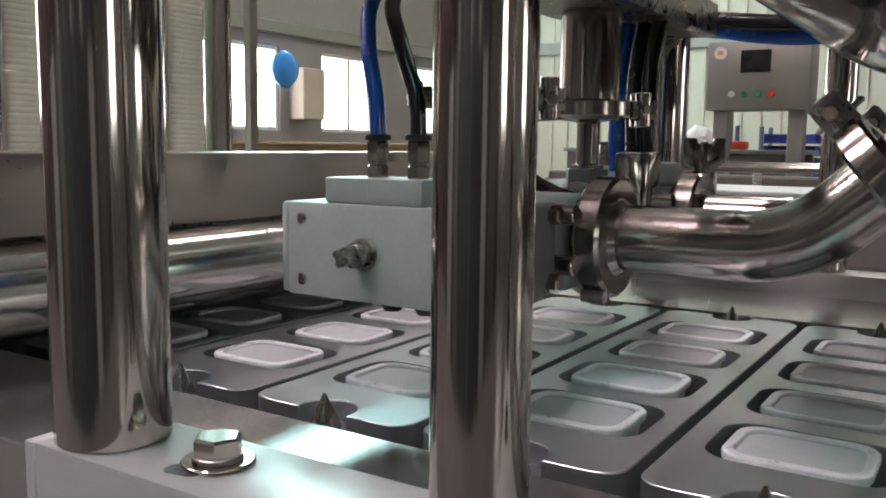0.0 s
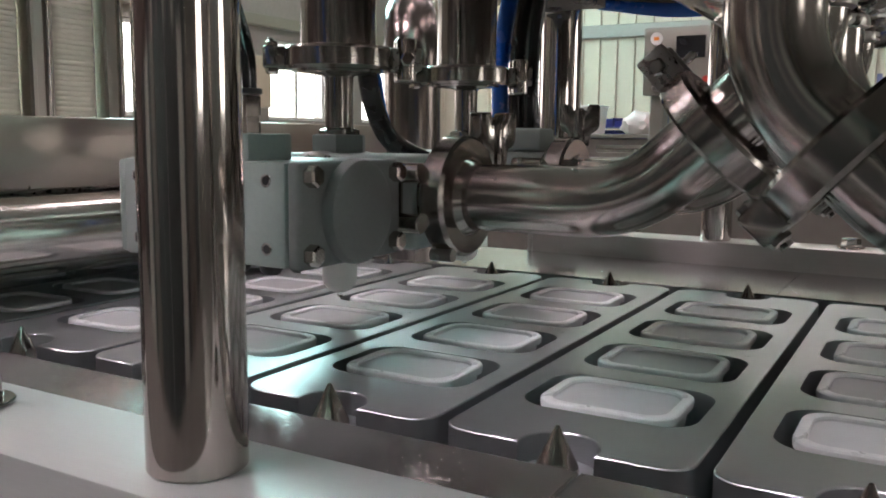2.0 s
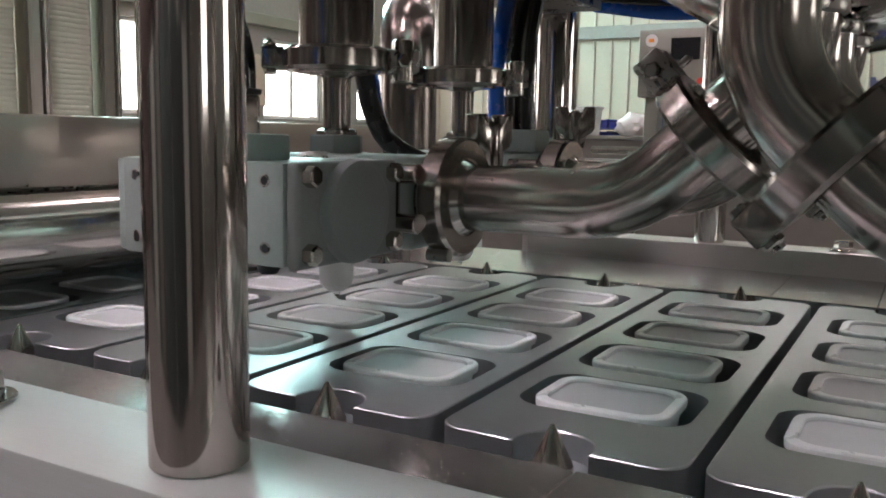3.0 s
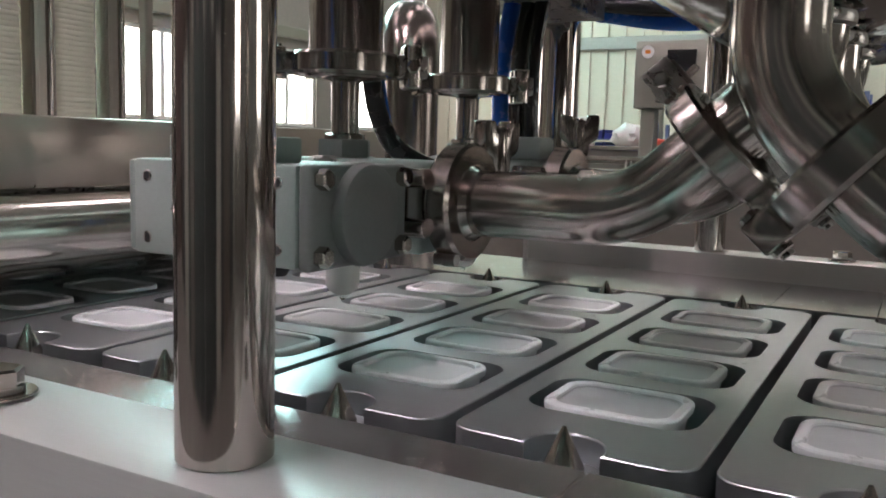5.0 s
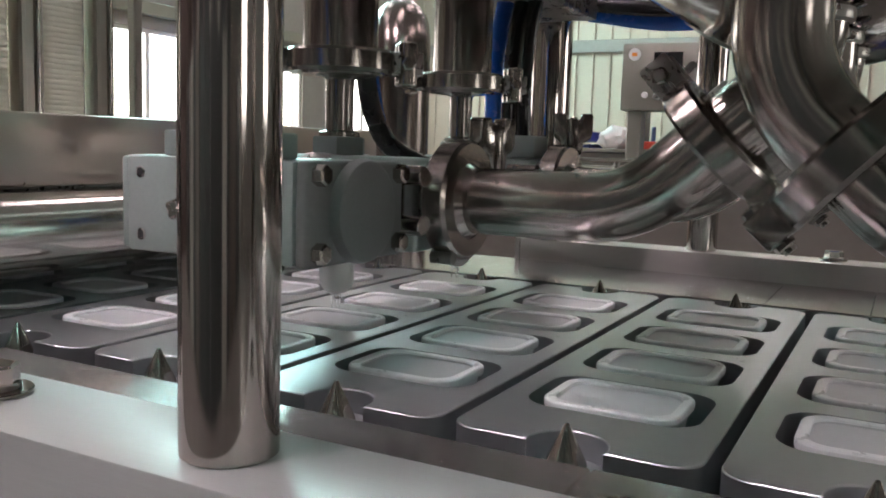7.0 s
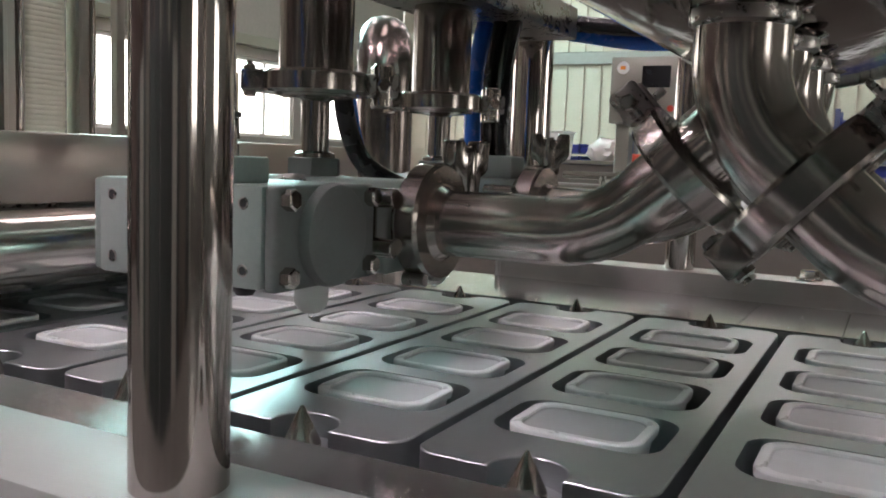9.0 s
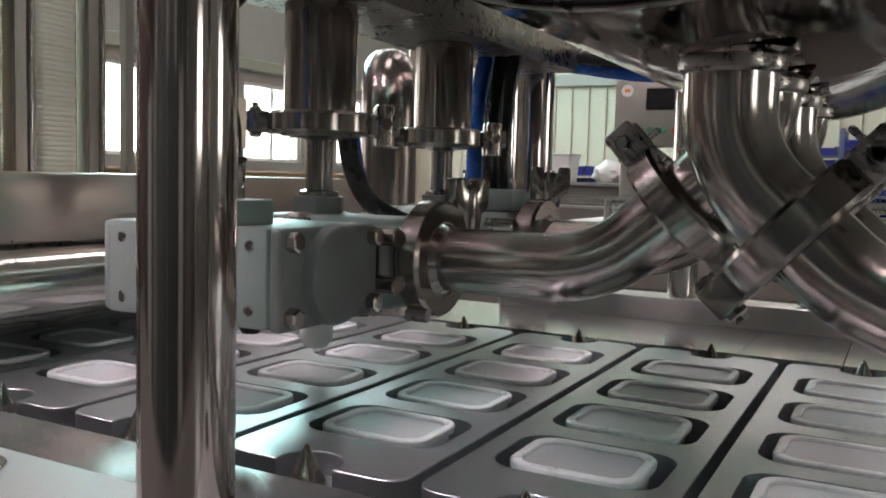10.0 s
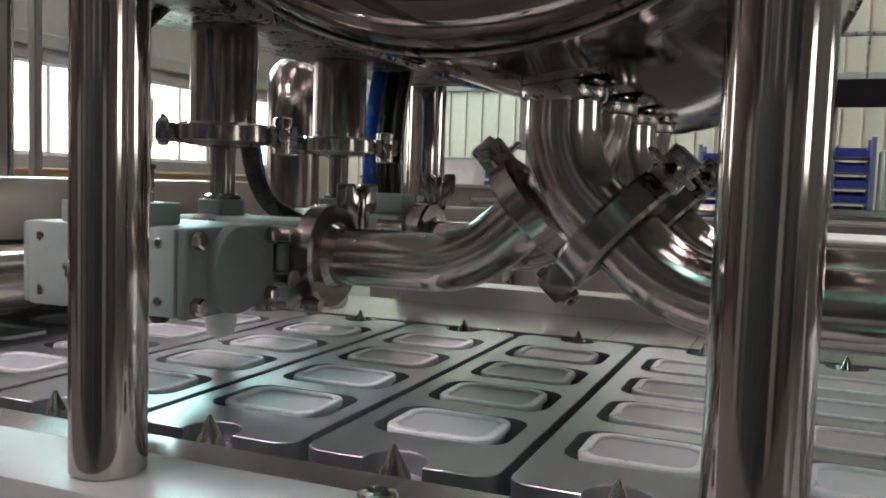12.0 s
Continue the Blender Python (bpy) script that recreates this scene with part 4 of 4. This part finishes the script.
part("bag", bm, WHITE_PLASTIC, sack)
tray_red = thing("red_tray", "small bright red plastic tray on the packing table", "tray", pose(-1.22, 5.55, 0.99))
part("shell", box(-0.09, 0.09, -0.06, 0.06, 0.0, 0.05, 0.012, 2), RED, tray_red)
mixer = thing("white_fitting_rig", "white pump head with bent tube on a stand", "pump", pose(-1.62, 6.9, 0))
part("stand", box(-0.05, 0.05, -0.05, 0.05, 0, 1.42, 0.01, 1), CABINET, mixer)
part("head", box(-0.11, 0.11, -0.09, 0.09, 1.421, 1.62, 0.03, 2), WHITE, mixer)
part("bent_tube", sweep(spline([(-0.08, 0, 1.6), (-0.08, 0, 1.72), (0.0, 0, 1.78), (0.1, 0, 1.72), (0.1, 0, 1.5)]), 0.02, 12), WHITE, mixer)
line = thing("second_conveyor", "low stainless conveyor with a pale belt and tube rail", "conveyor", pose(0.9, 3.4, 0))
part("bed", box(-1.7, 1.6, -0.3, 0.3, 0.62, 0.84, 0.006, 1), GREY_BROWN, line)
part("belt", box(-1.72, 1.62, -0.26, 0.26, 0.8405, 0.852, 0.003, 1), WHITE, line)
part("rail", sweep([(-1.7, -0.33, 0.93), (1.6, -0.33, 0.93)], 0.014, 12), POLISHED, line)
part("rail", sweep([(-1.7, 0.33, 0.93), (1.6, 0.33, 0.93)], 0.014, 12), POLISHED, line)
for lx in (-1.55, -0.1, 1.45):
    for ly in (-0.33, 0.33):
        part("post", sweep([(lx, ly, 0.0), (lx, ly, 0.93)], 0.018, 12), CAST, line)
far = thing("dark_machine", "dark brown machine housing far behind the line", "machine", pose(-0.6, 4.6, 0))
part("housing", box(-1.4, 2.6, 0, 0.18, 0.0, 0.86, 0.01, 1), GREY_BROWN, far)
deck = thing("platform", "steel platform with a black edge beam and railing", "platform", pose(1.6, 6.9, 0))
part("edge_beam", box(-1.15, 2.2, -0.35, -0.27, 1.60, 1.785, 0.004, 1), BLACK_STEEL, deck, "black steel edge beam")
part("deck_plate", box(-1.15, 2.2, -0.269, 0.8, 1.745, 1.785, 0.003, 1), CABINET, deck)
for px in (-1.1, 0.5, 2.1):
    part("column", box(px - 0.04, px + 0.04, -0.26, -0.18, 0, 1.744, 0.004, 1), CABINET, deck)
for px in (-1.1, -0.9, -0.68, -0.4, 0.0, 0.5, 1.0, 1.6, 2.1):
    part("baluster", sweep([(px, -0.3, 1.785), (px, -0.3, 2.09)], 0.012, 10), CAST, deck)
part("handrail", sweep([(-1.12, -0.3, 2.09), (2.15, -0.3, 2.09)], 0.016, 12), CAST, deck)
rig = thing("grey_machine", "grey machine column with a dark panel beside the crates", "machine", pose(1.02, 6.0, 0))
part("body", box(-0.24, 0.24, -0.2, 0.2, 0.0, 1.28, 0.01, 2), CABINET, rig)
part("panel", box(-0.20, 0.20, -0.206, -0.2005, 0.88, 1.02, 0.003, 1), GREY_BROWN, rig, "dark recessed panel")
part("head", box(-0.16, 0.10, -0.15, 0.15, 1.281, 1.44, 0.02, 2), WHITE, rig)

green_table = thing("work_table", "white work table with a bright green top", "table", pose(0.62, 4.9, 0))
part("top", box(-0.30, 0.5, -0.2, 0.2, 0.885, 0.91, 0.004, 1), GREEN, green_table, "green table top")
part("front", box(-0.28, 0.48, -0.17, -0.15, 0.45, 0.884, 0.004, 1), WHITE, green_table)
for lx in (-0.26, 0.46):
    for ly in (-0.125, 0.16):
        part("leg", box(lx - 0.02, lx + 0.02, ly - 0.02, ly + 0.02, 0, 0.884, 0.003, 1), CABINET, green_table)

bench = thing("work_bench", "plywood fronted work bench under the windows", "bench", pose(-5.68, 6.92, -0.14))
part("front", box(-0.3, 0.3, -3.0, 1.6, 0.9, 1.12, 0.006, 1), WOOD, bench)
part("top", box(-0.35, 0.35, -3.0, 1.6, 1.121, 1.15, 0.006, 1), WOOD, bench)
for ly in (-2.9, -0.7, 1.5):
    part("leg", box(-0.25, 0.25, ly - 0.05, ly + 0.05, 0.14, 0.899, 0.004, 1), WOOD, bench)

fan = thing("wall_fan", "bright blue round wall fan beside the windows", "fan", pose(-6.65, 7.47, 1.82))
part("guard", lathe([(0, 0.08), (0.09, 0.07), (0.17, 0.045), (0.205, 0.0), (0.19, -0.04), (0.08, -0.06), (0, -0.06)], 36, AX), BLUE_PAINT, fan)
part("bracket", sweep([(-0.05, 0, 0), (-0.449, 0, -0.05)], 0.03, 12), CAST, fan)
box_ob = thing("switch_box", "cream electrical box on the wall between windows", "electrical box", pose(-6.9, 8.12, 1.58))
part("case", box(-0.1, 0.14, -0.22, 0.16, -0.3, 0.30, 0.01, 1), WALL, box_ob)

# thin water jets that run out of the nozzles
jets = []
for y in UNIT_Y:
    jet = thing("water_jet", "thin clear water jets from the filling nozzle", "water", pose(UX, y, 0.868), "water jets")
    for jx, jy, jr in ((-0.004, -0.002, 0.0016), (0.003, -0.003, 0.0019), (0.001, 0.004, 0.0013)):
        pts = [(jx + 0.0006 * math.sin(9 * i + jx * 900), jy + 0.0005 * math.cos(7 * i), -0.0005 - 0.0034 * i) for i in range(10)]
        part("jet", sweep(pts, [jr * (1.15 - 0.04 * i + 0.15 * math.sin(2.1 * i)) for i in range(10)], 10), WATER, jet)
    jets.append((y, jet))

# ---------------------------------------------------------------- what moves
STARTS = (2.2, 5.04, 7.87, 10.70)
PROFILE = ((0.0, 0.0), (0.1, 0.08), (0.2, 0.22), (0.3, 0.415), (0.4, 0.60), (0.5, 0.77), (0.6, 0.90), (0.7, 0.97), (0.8, 1.0))


def motions():
    times = [(0.0, 0.0)]
    for n, s in enumerate(STARTS):
        times += [(s + dt, n + f) for dt, f in PROFILE]
    times.append((12.0, 4.0))
    for k, t in trays:
        walk(t, [(s, pose(FIRST_X + (k + f) * PITCH, MID, TOP)) for s, f in times])
    falls = [(0.0, 0.045), (0.45, 0.045), (0.55, 0.0), (1.15, 0.0), (1.25, 0.045)]
    for s in STARTS[:3]:
        falls += [(s + 1.05, 0.045), (s + 1.30, 0.0), (s + 1.90, 0.0), (s + 2.05, 0.045)]
    falls.append((12.0, 0.045))
    for y, jet in jets:
        walk(jet, [(s, pose(UX, y, 0.823 + up)) for s, up in falls])
    for k, row, c in cups:
        walk(c, [(s, pose(FIRST_X - 0.0005 + (k + f) * PITCH, row, TOP - 0.0012)) for s, f in times])


motions()
